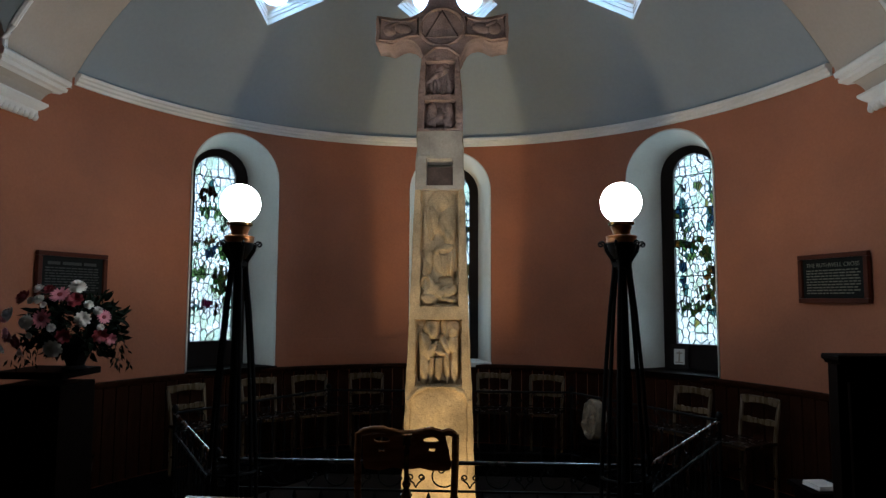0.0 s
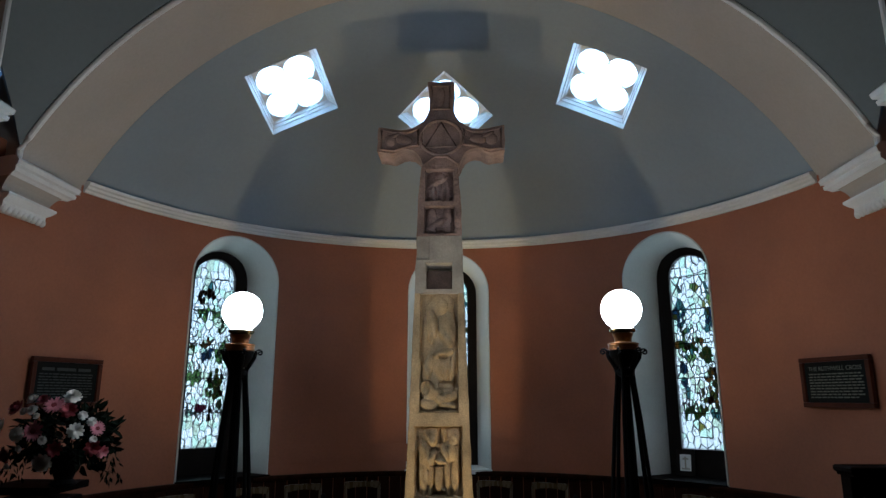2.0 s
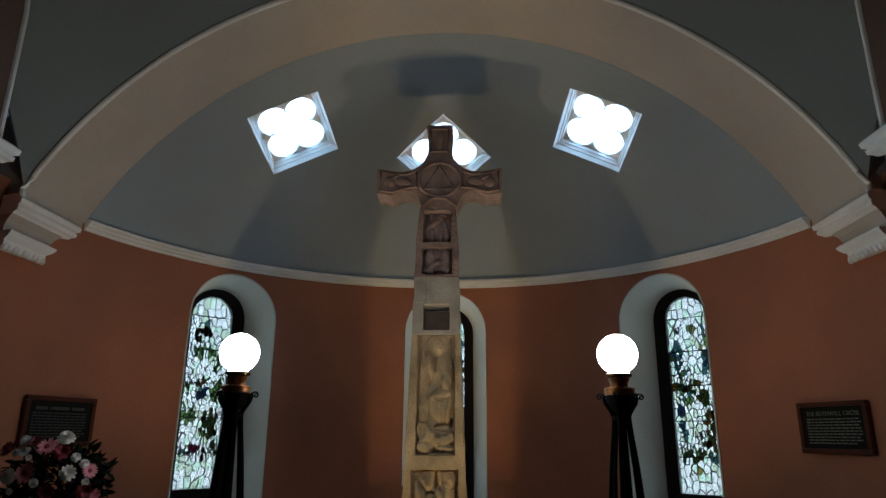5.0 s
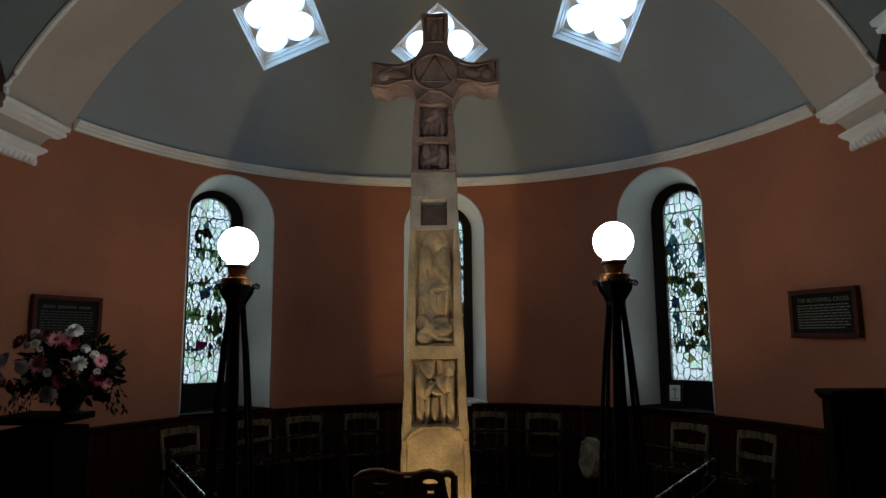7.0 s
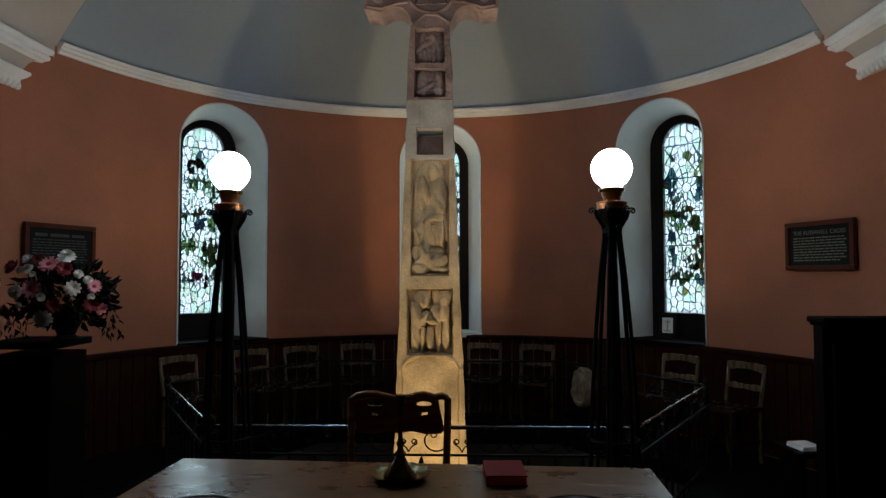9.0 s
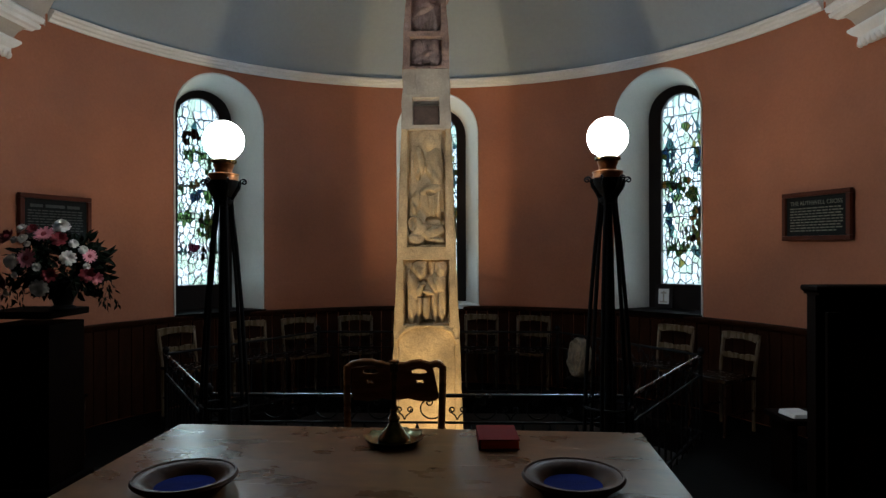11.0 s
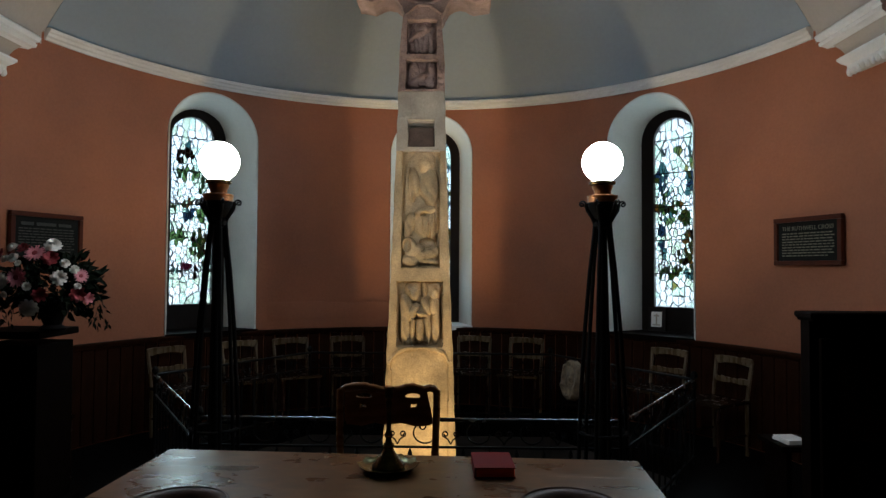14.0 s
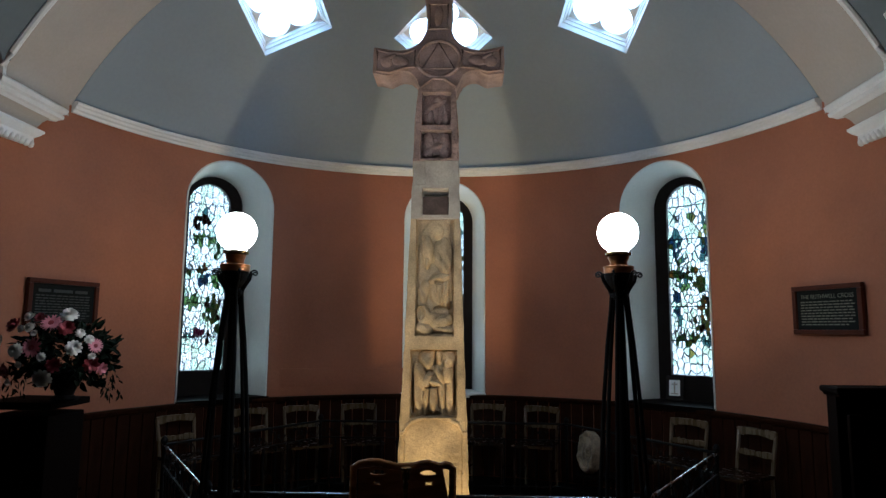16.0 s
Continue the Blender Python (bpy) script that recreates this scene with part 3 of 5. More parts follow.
# thin roll along its front edge
bm = bmesh.new()
tube(bm, [(x, Y_ARCH1 - 0.01, z + 0.01) for x, z in arch_pts(0.006)], 0.022, n=8)
tagged(part("arch_trim", bm, WHITE, smooth=True), "white roll moulding along the arch", "moulding", kind="structure")

# sail vault over the crossing
CYV = 0.92
HX = ARCH_A
VR = math.sqrt(ARCH_R ** 2 + (Y_ARCH1 - CYV) ** 2)


def vault_z(x, y):
    return DOME_Z + math.sqrt(max(0.0, VR ** 2 - x * x - (y - CYV) ** 2))


bm = bmesh.new()
NV = 44
vv = {}
for i in range(NV + 1):
    for j in range(NV + 1):
        x, y = -HX + 2 * HX * i / NV, CYV + (Y_ARCH1 - CYV) * (-1 + 2 * j / NV)
        vv[i, j] = bm.verts.new((x, y, vault_z(x, y)))
for i in range(NV):
    for j in range(NV):
        bm.faces.new((vv[i, j], vv[i + 1, j], vv[i + 1, j + 1], vv[i, j + 1]))
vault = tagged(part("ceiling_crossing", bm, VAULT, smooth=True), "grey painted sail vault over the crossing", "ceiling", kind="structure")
md = vault.modifiers.new("thick", "SOLIDIFY")
md.thickness, md.offset = 0.2, 1
VSKY = []
for sx in (-1, 1):
    p = Vector((sx * 1.76, 3.42, vault_z(1.76, 3.42)))
    nrm = Vector((p.x, p.y - CYV, p.z - DOME_Z)).normalized()
    ex = Vector((0.914, -sx * 0.405, 0))
    ex = (ex - nrm * ex.dot(nrm)).normalized()
    ey = nrm.cross(ex)
    VSKY.append(Matrix(((ex.x, ey.x, nrm.x, p.x), (ex.y, ey.y, nrm.y, p.y), (ex.z, ey.z, nrm.z, p.z), (0, 0, 0, 1))))
cutters = []
for m in VSKY:
    b2 = bmesh.new()
    box(b2, (0, 0, 0.1), (2 * SKY_H, 2 * SKY_H, 1.0), m)
    cutters.append(part("cutter", b2, DOME))
cut(vault, cutters)
vault.data.polygons.foreach_set("use_smooth", [True] * len(vault.data.polygons))
vault.data.set_sharp_from_angle(angle=radians(30))
for m in VSKY:
    skylight(m, "square skylight with quatrefoil tracery in the crossing vault", "skylights of the crossing", watts=VAULT_W)
# imposts under the arch
def impost(sx, wx=ARCH_A + 0.11, dy=0.0, dz=0.0):
    th = empty("impost", pose(0, 0, dz), "white moulded plaster impost under the arch", "impost", "imposts of the arch", "structure")
    lower = [(0.0, 2.755), (0.07, 2.755), (0.085, 2.78), (0.085, 2.81), (0.11, 2.83), (0.13, 2.855), (0.13, 2.87), (0.0, 2.87)]
    neck = [(0.0, 2.87), (0.06, 2.87), (0.065, 2.91), (0.085, 2.95), (0.115, 2.985), (0.0, 2.985)]
    upper = [(0.0, 2.985), (0.12, 2.985), (0.135, 3.0), (0.155, 3.01), (0.16, 3.035), (0.15, 3.043), (0.17, 3.055), (0.178, 3.085), (0.165, 3.10), (0.12, 3.125), (0.0, 3.125)]
    for nm, pr, y0, y1, mt in (("bed_moulding", lower, 4.40, 3.90, WHITE), ("neck", neck, 4.46, 3.90, CREAM), ("cap", upper, 4.58, 3.88, WHITE)):
        bm = bmesh.new()
        ins = max(p[0] for p in pr)
        a = [(wx - p[0], y0 + dy - (ins - p[0]), p[1]) for p in pr]
        b = [(wx - p[0], y1 + dy + (ins - p[0]) * 0.3, p[1]) for p in pr]
        loft(bm, [[(sx * x, y, z) for x, y, z in r] for r in (a, b)])
        part(nm, bm, mt, th)
    for k in range(9):               # carved leaves along the bottom
        bm = bmesh.new()
        bmesh.ops.create_uvsphere(bm, u_segments=8, v_segments=6, radius=0.024, matrix=Matrix.Translation((sx * (wx - 0.075), 3.94 + dy + 0.05 * k, 2.765)) @ Matrix.Diagonal((1, 0.8, 1.3, 1)))
        part("leaf_bead", bm, WHITE, th, smooth=True)
    return th


impost(-1), impost(1)
# side arches of the crossing: brown wall over a second pair of imposts, edged in white
for sx, nm in ((-1, "west"), (1, "east")):
    impost(sx, 2.60, -1.25, 0.08)
    bm = bmesh.new()
    edge = [(3.30, 2.70), (3.30, 4.10), (3.25, 4.50), (3.14, 4.90), (2.95, 5.30), (2.6, 5.7), (2.2, 6.0), (2.2, 6.5), (2.0, 6.5), (2.0, 2.70)]
    prism(bm, edge, 0, 1, "z")
    bm.transform(Matrix(((0, 0, sx * 0.36, sx * 2.56), (1, 0, 0, 0), (0, 1, 0, 0), (0, 0, 0, 1))))
    tagged(part("wall_" + nm + "_arch", bm, BROWNWALL), "brown wall above the side arch of the crossing", "wall", kind="structure")
    bm = bmesh.new()
    tube(bm, [(sx * 2.56, y, z) for y, z in edge[:7]], 0.018, n=8)
    tagged(part("side_arch_trim_" + nm, bm, WHITE, smooth=True), "white moulding along the side arch", "moulding", kind="structure")
# piers and walls of the crossing behind
for sx, nm in ((-1, "wall_west"), (1, "wall_east")):
    bm = bmesh.new()
    prism(bm, [(sx * 5.4, -5.0), (sx * 5.6, -5.0), (sx * 5.6, 3.30), (sx * 5.4, 3.30)], 0, 6.5, "z")
    tagged(part(nm, bm, BROWNWALL), "brown painted side wall", "wall", kind="structure")
    bm = bmesh.new()
    prism(bm, [(sx * RW, 3.298), (sx * 5.6, 3.298), (sx * 5.6, 3.10), (sx * RW, 3.10)], 0, 6.5, "z")
    tagged(part(nm + "_pier", bm, BROWNWALL), "brown pier beside the arch", "wall", kind="structure")
bm = bmesh.new()
box(bm, (0, -5.1, 3.25), (11.2, 0.2, 6.5))
tagged(part("wall_south", bm, BROWNWALL), "brown end wall", "wall", kind="structure")
bm = bmesh.new()
box(bm, (0, 0.5, 6.6), (11.4, 11.4, 0.2))
tagged(part("ceiling_nave", bm, DOME), "plain grey ceiling over the nave", "ceiling", kind="structure")


# ---------------------------------------------------------------- the stone cross
CX = -0.02


def lerp_table(tab, z):
    for (z0, a), (z1, b) in zip(tab, tab[1:]):
        if z <= z1:
            return a + (b - a) * max(0.0, (z - z0)) / (z1 - z0)
    return tab[-1][1]


HALF = [(-1.25, 0.30), (0.07, 0.268), (0.83, 0.242), (1.35, 0.219), (2.36, 0.184), (2.745, 0.174), (3.0, 0.168), (3.12, 0.160), (3.24, 0.150), (3.32, 0.141)]


def front_y(z):
    return 4.725 + 0.008 * z


def depth(z):
    return 0.40 - 0.055 * (z + 1.25) / 1.3


def bump_of(x, z, shapes):
    h = 0.0
    for sx, sz, rx, rz, rot, top in shapes:
        c, s = math.cos(radians(rot)), math.sin(radians(rot))
        dx, dz = x - sx, z - sz
        u, v = (dx * c + dz * s) / rx, (-dx * s + dz * c) / rz
        q = u * u + v * v
        if q < 1:
            h = max(h, top * (1 - q) ** 0.33)
    return h


def block(name, z0, z1, material, parent, panels, cuts=(), label="", dz=0.0058, nx=80, rough=0.004, jag=0.0):
    """A block of the shaft: a fine front face with sunk panels and worn relief, plain sides and back."""
    bm = bmesh.new()
    nz = max(2, int((z1 - z0) / dz))
    rows_ = []
    for i in range(nz + 1):
        z = z0 + (z1 - z0) * i / nz
        w = lerp_table(HALF, z)
        row = []
        for j in range(nx + 1):
            u = -1 + 2 * j / nx
            x = u * w
            edge = 0.006 * noise.noise((u * 3, z * 9, 4.0)) if abs(u) == 1 else 0
            d = 0.0
            for (xa, xb, za, zb, deep, shapes, fold) in panels:
                if xa < x < xb and za < z < zb:
                    b = 1.2 * bump_of(x, z, shapes)
                    if b > 0 and fold:
                        b += 0.006 * math.sin(fold * (x * 0.9 + 0.35 * (z - za)) + 5 * noise.noise((x * 6, z * 5, 1.0)))
                    d = min(-0.004, -deep + b)
            for fn in cuts:
                d += fn(x, z)
            d += rough * noise.noise((x * 14, z * 14, 2.0)) + 0.5 * rough * noise.noise((x * 45, z * 45, 7.0))
            if abs(u) > 0.96:
                d -= 0.010 * (0.5 + noise.noise((u * 5, z * 12, 9.0)))
            zz = z + (jag * noise.noise((x * 12, z0, 3.0)) if i in (0, nz) else 0)
            row.append(bm.verts.new((CX + x + edge, front_y(z) - d, zz)))
        yb = front_y(z) + depth(z)
        row.append(bm.verts.new((CX + w * 0.97, yb, z)))
        row.append(bm.verts.new((CX - w * 0.97, yb, z)))
        rows_.append(row)
    n = nx + 3
    for a, b in zip(rows_, rows_[1:]):
        for j in range(n):
            bm.faces.new((a[j], a[(j + 1) % n], b[(j + 1) % n], b[j]))
    bm.faces.new(rows_[0]), bm.faces.new(rows_[-1])
    return part(name, bm, material, parent, label, smooth=True)


cross = empty("stone_cross", pose(0, 0, 0), "tall carved sandstone cross standing in the pit", "cross")
# worn relief as plain rounded forms
tall = [(0.0, 1.87, 0.140, 0.46, 0, 0.010), (0.015, 2.222, 0.094, 0.086, 0, 0.020), (0.020, 2.205, 0.048, 0.066, 0, 0.036), (-0.054, 2.07, 0.042, 0.115, 4, 0.038), (-0.060, 1.975, 0.020, 0.050, 0, 0.044),
        (0.060, 2.04, 0.070, 0.130, 0, 0.034), (0.075, 1.96, 0.045, 0.090, -8, 0.040), (0.030, 1.855, 0.080, 0.040, 18, 0.044), (0.030, 1.785, 0.080, 0.130, 0, 0.030), (0.050, 1.735, 0.016, 0.090, -3, 0.042),
        (0.088, 1.745, 0.016, 0.100, -4, 0.040), (0.010, 1.760, 0.014, 0.080, 4, 0.036), (-0.085, 1.745, 0.040, 0.105, -12, 0.030), (-0.082, 1.590, 0.056, 0.080, 28, 0.046), (-0.045, 1.555, 0.080, 0.045, 24, 0.046),
        (0.035, 1.532, 0.110, 0.040, 10, 0.046), (-0.075, 1.490, 0.068, 0.050, 0, 0.044), (0.060, 1.482, 0.085, 0.024, -8, 0.040), (0.105, 1.560, 0.030, 0.040, 0, 0.036)]
pair = [(0.0, 1.09, 0.175, 0.25, 0, 0.010), (-0.055, 1.268, 0.064, 0.062, 0, 0.026), (-0.050, 1.243, 0.036, 0.050, 0, 0.042), (0.108, 1.268, 0.052, 0.060, 0, 0.024), (0.104, 1.243, 0.034, 0.048, 0, 0.040),
        (0.030, 1.275, 0.024, 0.056, 0, 0.026), (-0.105, 1.135, 0.050, 0.100, 6, 0.040), (-0.112, 0.995, 0.042, 0.140, 2, 0.035), (-0.052, 1.110, 0.030, 0.080, -24, 0.044), (0.010, 1.092, 0.048, 0.018, -14, 0.050),
        (0.045, 1.150, 0.026, 0.070, 26, 0.044), (0.105, 1.150, 0.052, 0.070, 0, 0.040), (0.118, 1.020, 0.036, 0.150, -2, 0.036), (0.060, 0.985, 0.020, 0.120, 3, 0.040), (-0.003, 0.980, 0.028, 0.115, 0, 0.042), (-0.055, 0.985, 0.018, 0.125, -3, 0.040)]


def lunette(x, z):
    top = 0.725 + 0.115 * math.sqrt(max(0.0, 1 - (x / 0.21) ** 2)) + 0.01 * noise.noise((x * 20, 0, 0))
    if z < top:
        return -0.020 if abs(x) < 0.21 else -0.006
    return 0.006 if z < top + 0.03 else 0.0


def hollows(x, z):
    """Deep undercut pockets between the worn figures."""
    d = 0.0
    for hx, hz, rx, rz, deep in ((0.050, 1.625, 0.060, 0.030, 0.060), (0.115, 1.64, 0.018, 0.05, 0.045), (0.02, 1.455, 0.05, 0.014, 0.05), (0.03, 1.83, 0.035, 0.02, 0.030), (-0.10, 1.60, 0.03, 0.05, 0.035),
                                  (-0.030, 1.170, 0.035, 0.022, 0.050), (0.01, 1.26, 0.022, 0.06, 0.040), (0.0, 0.872, 0.055, 0.022, 0.055), (-0.02, 1.06, 0.05, 0.010, 0.035), (-0.15, 1.03, 0.012, 0.15, 0.04), (0.148, 1.08, 0.012, 0.18, 0.04)):
        q = ((x - hx) / rx) ** 2 + ((z - hz) / rz) ** 2
        if q < 1:
            d -= deep * (1 - q) ** 0.5
    return d


block("shaft", PIT_Z, 2.300, STONE, cross, [(-0.142, 0.142, 1.430, 2.315, 0.056, tall, 70), (-0.172, 0.168, 0.850, 1.335, 0.056, pair, 80)], [lunette, hollows], "pale sandstone shaft with worn relief panels")


def recess(x, z):
    if -0.100 < x < 0.098 and 2.335 < z < 2.530:
        return -0.050 if z < 2.485 else (-0.13 if z < 2.515 else -0.03)
    return 0.0


def patch(x, z):
    return -0.008 if x < -0.075 and z > 2.56 else 0.0


block("repair_block", 2.302, 2.745, PATCH, cross, [], [recess, patch], "pale grey repaired block with a square recess", rough=0.003)
bm = bmesh.new()
box(bm, (CX - 0.001, front_y(2.4) + 0.060, 2.408), (0.194, 0.05, 0.140), bevel=0.006)
part("stone_insert", bm, INSERT, cross, "dark brown stone set in the recess")
up = [(0, 2.875, 0.125, 0.125, 0, 0.026), (-0.055, 2.895, 0.045, 0.095, 8, 0.045), (0.06, 2.895, 0.045, 0.095, -8, 0.042), (0.0, 2.86, 0.12, 0.030, 24, 0.050), (-0.02, 2.79, 0.03, 0.02, 0, 0.0)]
up2 = [(0, 3.155, 0.12, 0.15, 0, 0.024), (0.0, 3.14, 0.075, 0.10, 0, 0.030), (-0.02, 3.19, 0.11, 0.028, 32, 0.045), (-0.04, 3.10, 0.022, 0.08, 6, 0.044), (0.03, 3.10, 0.024, 0.09, -6, 0.042), (0.005, 3.23, 0.04, 0.04, 0, 0.040)]
block("upper_shaft", 2.747, 3.318, PINK, cross, [(-0.118, 0.118, 2.765, 2.985, 0.070, up, 60), (-0.110, 0.110, 3.030, 3.285, 0.070, up2, 70)],
      [lambda x, z: -0.06 if abs(x + 0.0) < 0.028 and abs(z - 2.795) < 0.026 else 0.0], "pinkish weathered sandstone upper shaft", rough=0.010, jag=0.01)

# head: arms, ring and upper arm
half_out = [(0.108, 4.040), (0.098, 3.93), (0.094, 3.82), (0.106, 3.755), (0.135, 3.705), (0.170, 3.668), (0.225, 3.640), (0.285, 3.622), (0.35, 3.622), (0.42, 3.640), (0.505, 3.652),
            (0.507, 3.440), (0.44, 3.436), (0.385, 3.420), (0.345, 3.437), (0.30, 3.462), (0.245, 3.462), (0.20, 3.440), (0.172, 3.40), (0.150, 3.35), (0.141, 3.320)]
bm = bmesh.new()
corners = [(CX + x + 0.012, z) for x, z in half_out] + [(CX - x + 0.012, z) for x, z in half_out[::-1]]
outl = []
for (xa, za), (xb, zb) in zip(corners, corners[1:] + corners[:1]):      # worn, uneven outline
    n = max(1, int(math.dist((xa, za), (xb, zb)) / 0.022))
    for k in range(n):
        x, z = xa + (xb - xa) * k / n, za + (zb - za) * k / n
        outl.append((x + 0.007 * noise.noise((x * 16, z * 16, 5.0)), z + 0.007 * noise.noise((x * 16, z * 16, 8.0))))
prism(bm, outl, 4.752, 5.03)
bmesh.ops.bevel(bm, geom=[e for e in bm.edges], offset=0.005, segments=1, affect="EDGES")
bmesh.ops.triangulate(bm, faces=[f for f in bm.faces if len(f.verts) > 4])
part("cross_head", bm, PINK, cross, "pinkish sandstone cross head with flared arms", smooth=True)
hx = CX + 0.012


def ridge(name, pts, r, closed=False, lb=""):
    bm = bmesh.new()
    tube(bm, pts, r, n=8, closed=closed)
    part(name, bm, PINK, cross, lb, smooth=True)


ridge("ring_moulding", [(hx + 0.165 * math.cos(2 * math.pi * k / 40), 4.752, 3.555 + 0.145 * math.sin(2 * math.pi * k / 40)) for k in range(40)], 0.015, True)
ridge("triangle_moulding", [(hx - 0.125, 4.751, 3.475), (hx, 4.751, 3.685), (hx + 0.125, 4.751, 3.475)], 0.010, True)
for sx in (-1, 1):
    ridge("panel_border", [(hx + sx * 0.475, 4.751, 3.625), (hx + sx * 0.475, 4.751, 3.460), (hx + sx * 0.38, 4.751, 3.448), (hx + sx * 0.26, 4.751, 3.485), (hx + sx * 0.185, 4.751, 3.49),
                          (hx + sx * 0.185, 4.751, 3.625), (hx + sx * 0.27, 4.751, 3.60), (hx + sx * 0.38, 4.751, 3.605)], 0.013, True)
    bm = bmesh.new()
    for (dx, dz, rx, rz, a) in ((0.30, 3.54, 0.075, 0.042, 12), (0.40, 3.535, 0.05, 0.05, 0), (0.37, 3.57, 0.06, 0.02, -30)):
        bmesh.ops.create_uvsphere(bm, u_segments=18, v_segments=10, radius=1, matrix=pose(hx + sx * dx, 4.754, dz, 0, a, 0) @ Matrix.Diagonal((rx, 0.022, rz, 1)))
    part("worn_carving", bm, PINK, cross, smooth=True)
ridge("panel_border", [(hx - 0.072, 4.751, 4.00), (hx - 0.066, 4.751, 3.80), (hx + 0.066, 4.751, 3.80), (hx + 0.072, 4.751, 4.00)], 0.012, True)
bm = bmesh.new()
bmesh.ops.create_uvsphere(bm, u_segments=18, v_segments=10, radius=1, matrix=pose(hx, 4.754, 3.90, 0, 6, 0) @ Matrix.Diagonal((0.035, 0.02, 0.085, 1)))
part("worn_carving", bm, PINK, cross, smooth=True)
ridge("collar_moulding", [(hx - 0.135, 4.751, 3.325), (hx - 0.05, 4.745, 3.395), (hx + 0.05, 4.745, 3.39), (hx + 0.135, 4.751, 3.33)], 0.012)


# ---------------------------------------------------------------- lamps, railing
def tall_lamp(m):
    th = empty("standard_lamp", m, "black wrought iron standard lamp with a lit white globe", "floor lamp", "pair of lamps at the pit")
    bm = bmesh.new()
    bmesh.ops.create_uvsphere(bm, u_segments=40, v_segments=24, radius=0.1035, matrix=Matrix.Translation((0, 0, 1.985)))
    part("globe", bm, GLOBE, th, "glowing white opal glass globe", smooth=True)
    bm = bmesh.new()
    lathe(bm, [(0.052, 1.862), (0.066, 1.868), (0.066, 1.882), (0.052, 1.888)], 28)
    part("gallery", bm, BRASS, th, "brass gallery", smooth=True)
    bm = bmesh.new()
    lathe(bm, [(0.044, 1.812), (0.044, 1.835), (0.049, 1.845), (0.054, 1.861), (0.05, 1.864)], 28)
    part("burner_collar", bm, COPPER, th, "copper burner collar", smooth=True)
    bm = bmesh.new()
    lathe(bm, [(0.02, 1.685), (0.045, 1.695), (0.066, 1.725), (0.073, 1.765), (0.070, 1.795), (0.060, 1.808), (0.048, 1.812)], 32)
    part("oil_font", bm, IRON, th, "blackened font", smooth=True)
    bm = bmesh.new()
    lathe(bm, [(0.070, 1.772), (0.0755, 1.776), (0.0755, 1.800), (0.078, 1.803), (0.078, 1.809), (0.066, 1.813)], 32)
    part("font_rim", bm, COPPER, th, smooth=True)
    bm = bmesh.new()
    tube(bm, [(0, 0, 0.03), (0, 0, 1.69)], 0.022, n=12)
    part("stem", bm, IRON, th, smooth=True)
    bm = bmesh.new()
    lathe(bm, [(0.03, 1.64), (0.046, 1.65), (0.046, 1.672), (0.03, 1.684)], 24)
    part("upper_ring", bm, IRON, th, smooth=True)
    for k in range(6):
        a = radians(60 * k + 2)
        d = Vector((math.cos(a), math.sin(a), 0))
        prof = [(0.150, 0.0), (0.136, 0.02), (0.128, 0.35), (0.115, 0.75), (0.092, 1.12), (0.066, 1.42), (0.045, 1.60), (0.040, 1.66), (0.052, 1.695), (0.078, 1.735), (0.086, 1.765)]
        bm = bmesh.new()
        tube(bm, [d * r + Vector((0, 0, z)) for r, z in prof], 0.0105, n=8)
        sp = [(0.086 + 0.016 - 0.016 * math.cos(t), 1.765 + 0.016 * math.sin(t)) for t in np.linspace(0, math.pi, 8)]
        cxr, czr = 0.106, 1.767
        sp += [(cxr + (0.012 - 0.001 * i) * math.cos(-0.7 * i), czr - 0.002 + (0.012 - 0.001 * i) * math.sin(-0.7 * i)) for i in range(1, 9)]
        tube(bm, [d * r + Vector((0, 0, z)) for r, z in [(0.086, 1.760)] + sp], 0.0048, n=6)
        part("leg", bm, IRON, th, "thin splayed iron leg with a curled top", smooth=True)
    for r, z in ((0.120, 0.60), (0.138, 0.12)):
        bm = bmesh.new()
        tube(bm, [(r * math.cos(2 * math.pi * k / 30), r * math.sin(2 * math.pi * k / 30), z) for k in range(30)], 0.008, n=6, closed=True)
        part("hoop", bm, IRON, th, smooth=True)
    bm = bmesh.new()
    lathe(bm, [(0.01, 0.0), (0.145, 0.0), (0.145, 0.02), (0.06, 0.045), (0.03, 0.06)], 28)
    part("base", bm, IRON, th, smooth=True)
    return th


lamp = tall_lamp(pose(GLOBES[0][0], GLOBES[0][1], 0))
copy_thing(lamp, pose(GLOBES[1][0], GLOBES[1][1], 0, 0, 0, 0))

railing = empty("pit_railing", pose(0, 4.8, 0), "black wrought iron railing with scrolls round the pit", "railing")
RZ = 0.63
bmb = bmesh.new()
tube(bmb, [(0, 0, 0.0), (0, 0, 0.425)], 0.007, n=6)
lathe(bmb, [(0.004, 0.42), (0.014, 0.435), (0.010, 0.452), (0.002, 0.470)], 8)
bal = part("baluster", bmb, IRON, railing)
bal_me = bal.data
bpy.data.objects.remove(bal)


def spiral(cx_, cz_, r0_, turns, a0, sgn, n=22, r1=0.006):
    return [(cx_ + (r0_ + (r1 - r0_) * i / n) * math.cos(a0 + sgn * turns * 2 * math.pi * i / n), 0, cz_ + (r0_ + (r1 - r0_) * i / n) * math.sin(a0 + sgn * turns * 2 * math.pi * i / n)) for i in range(n + 1)]


bmS = bmesh.new()
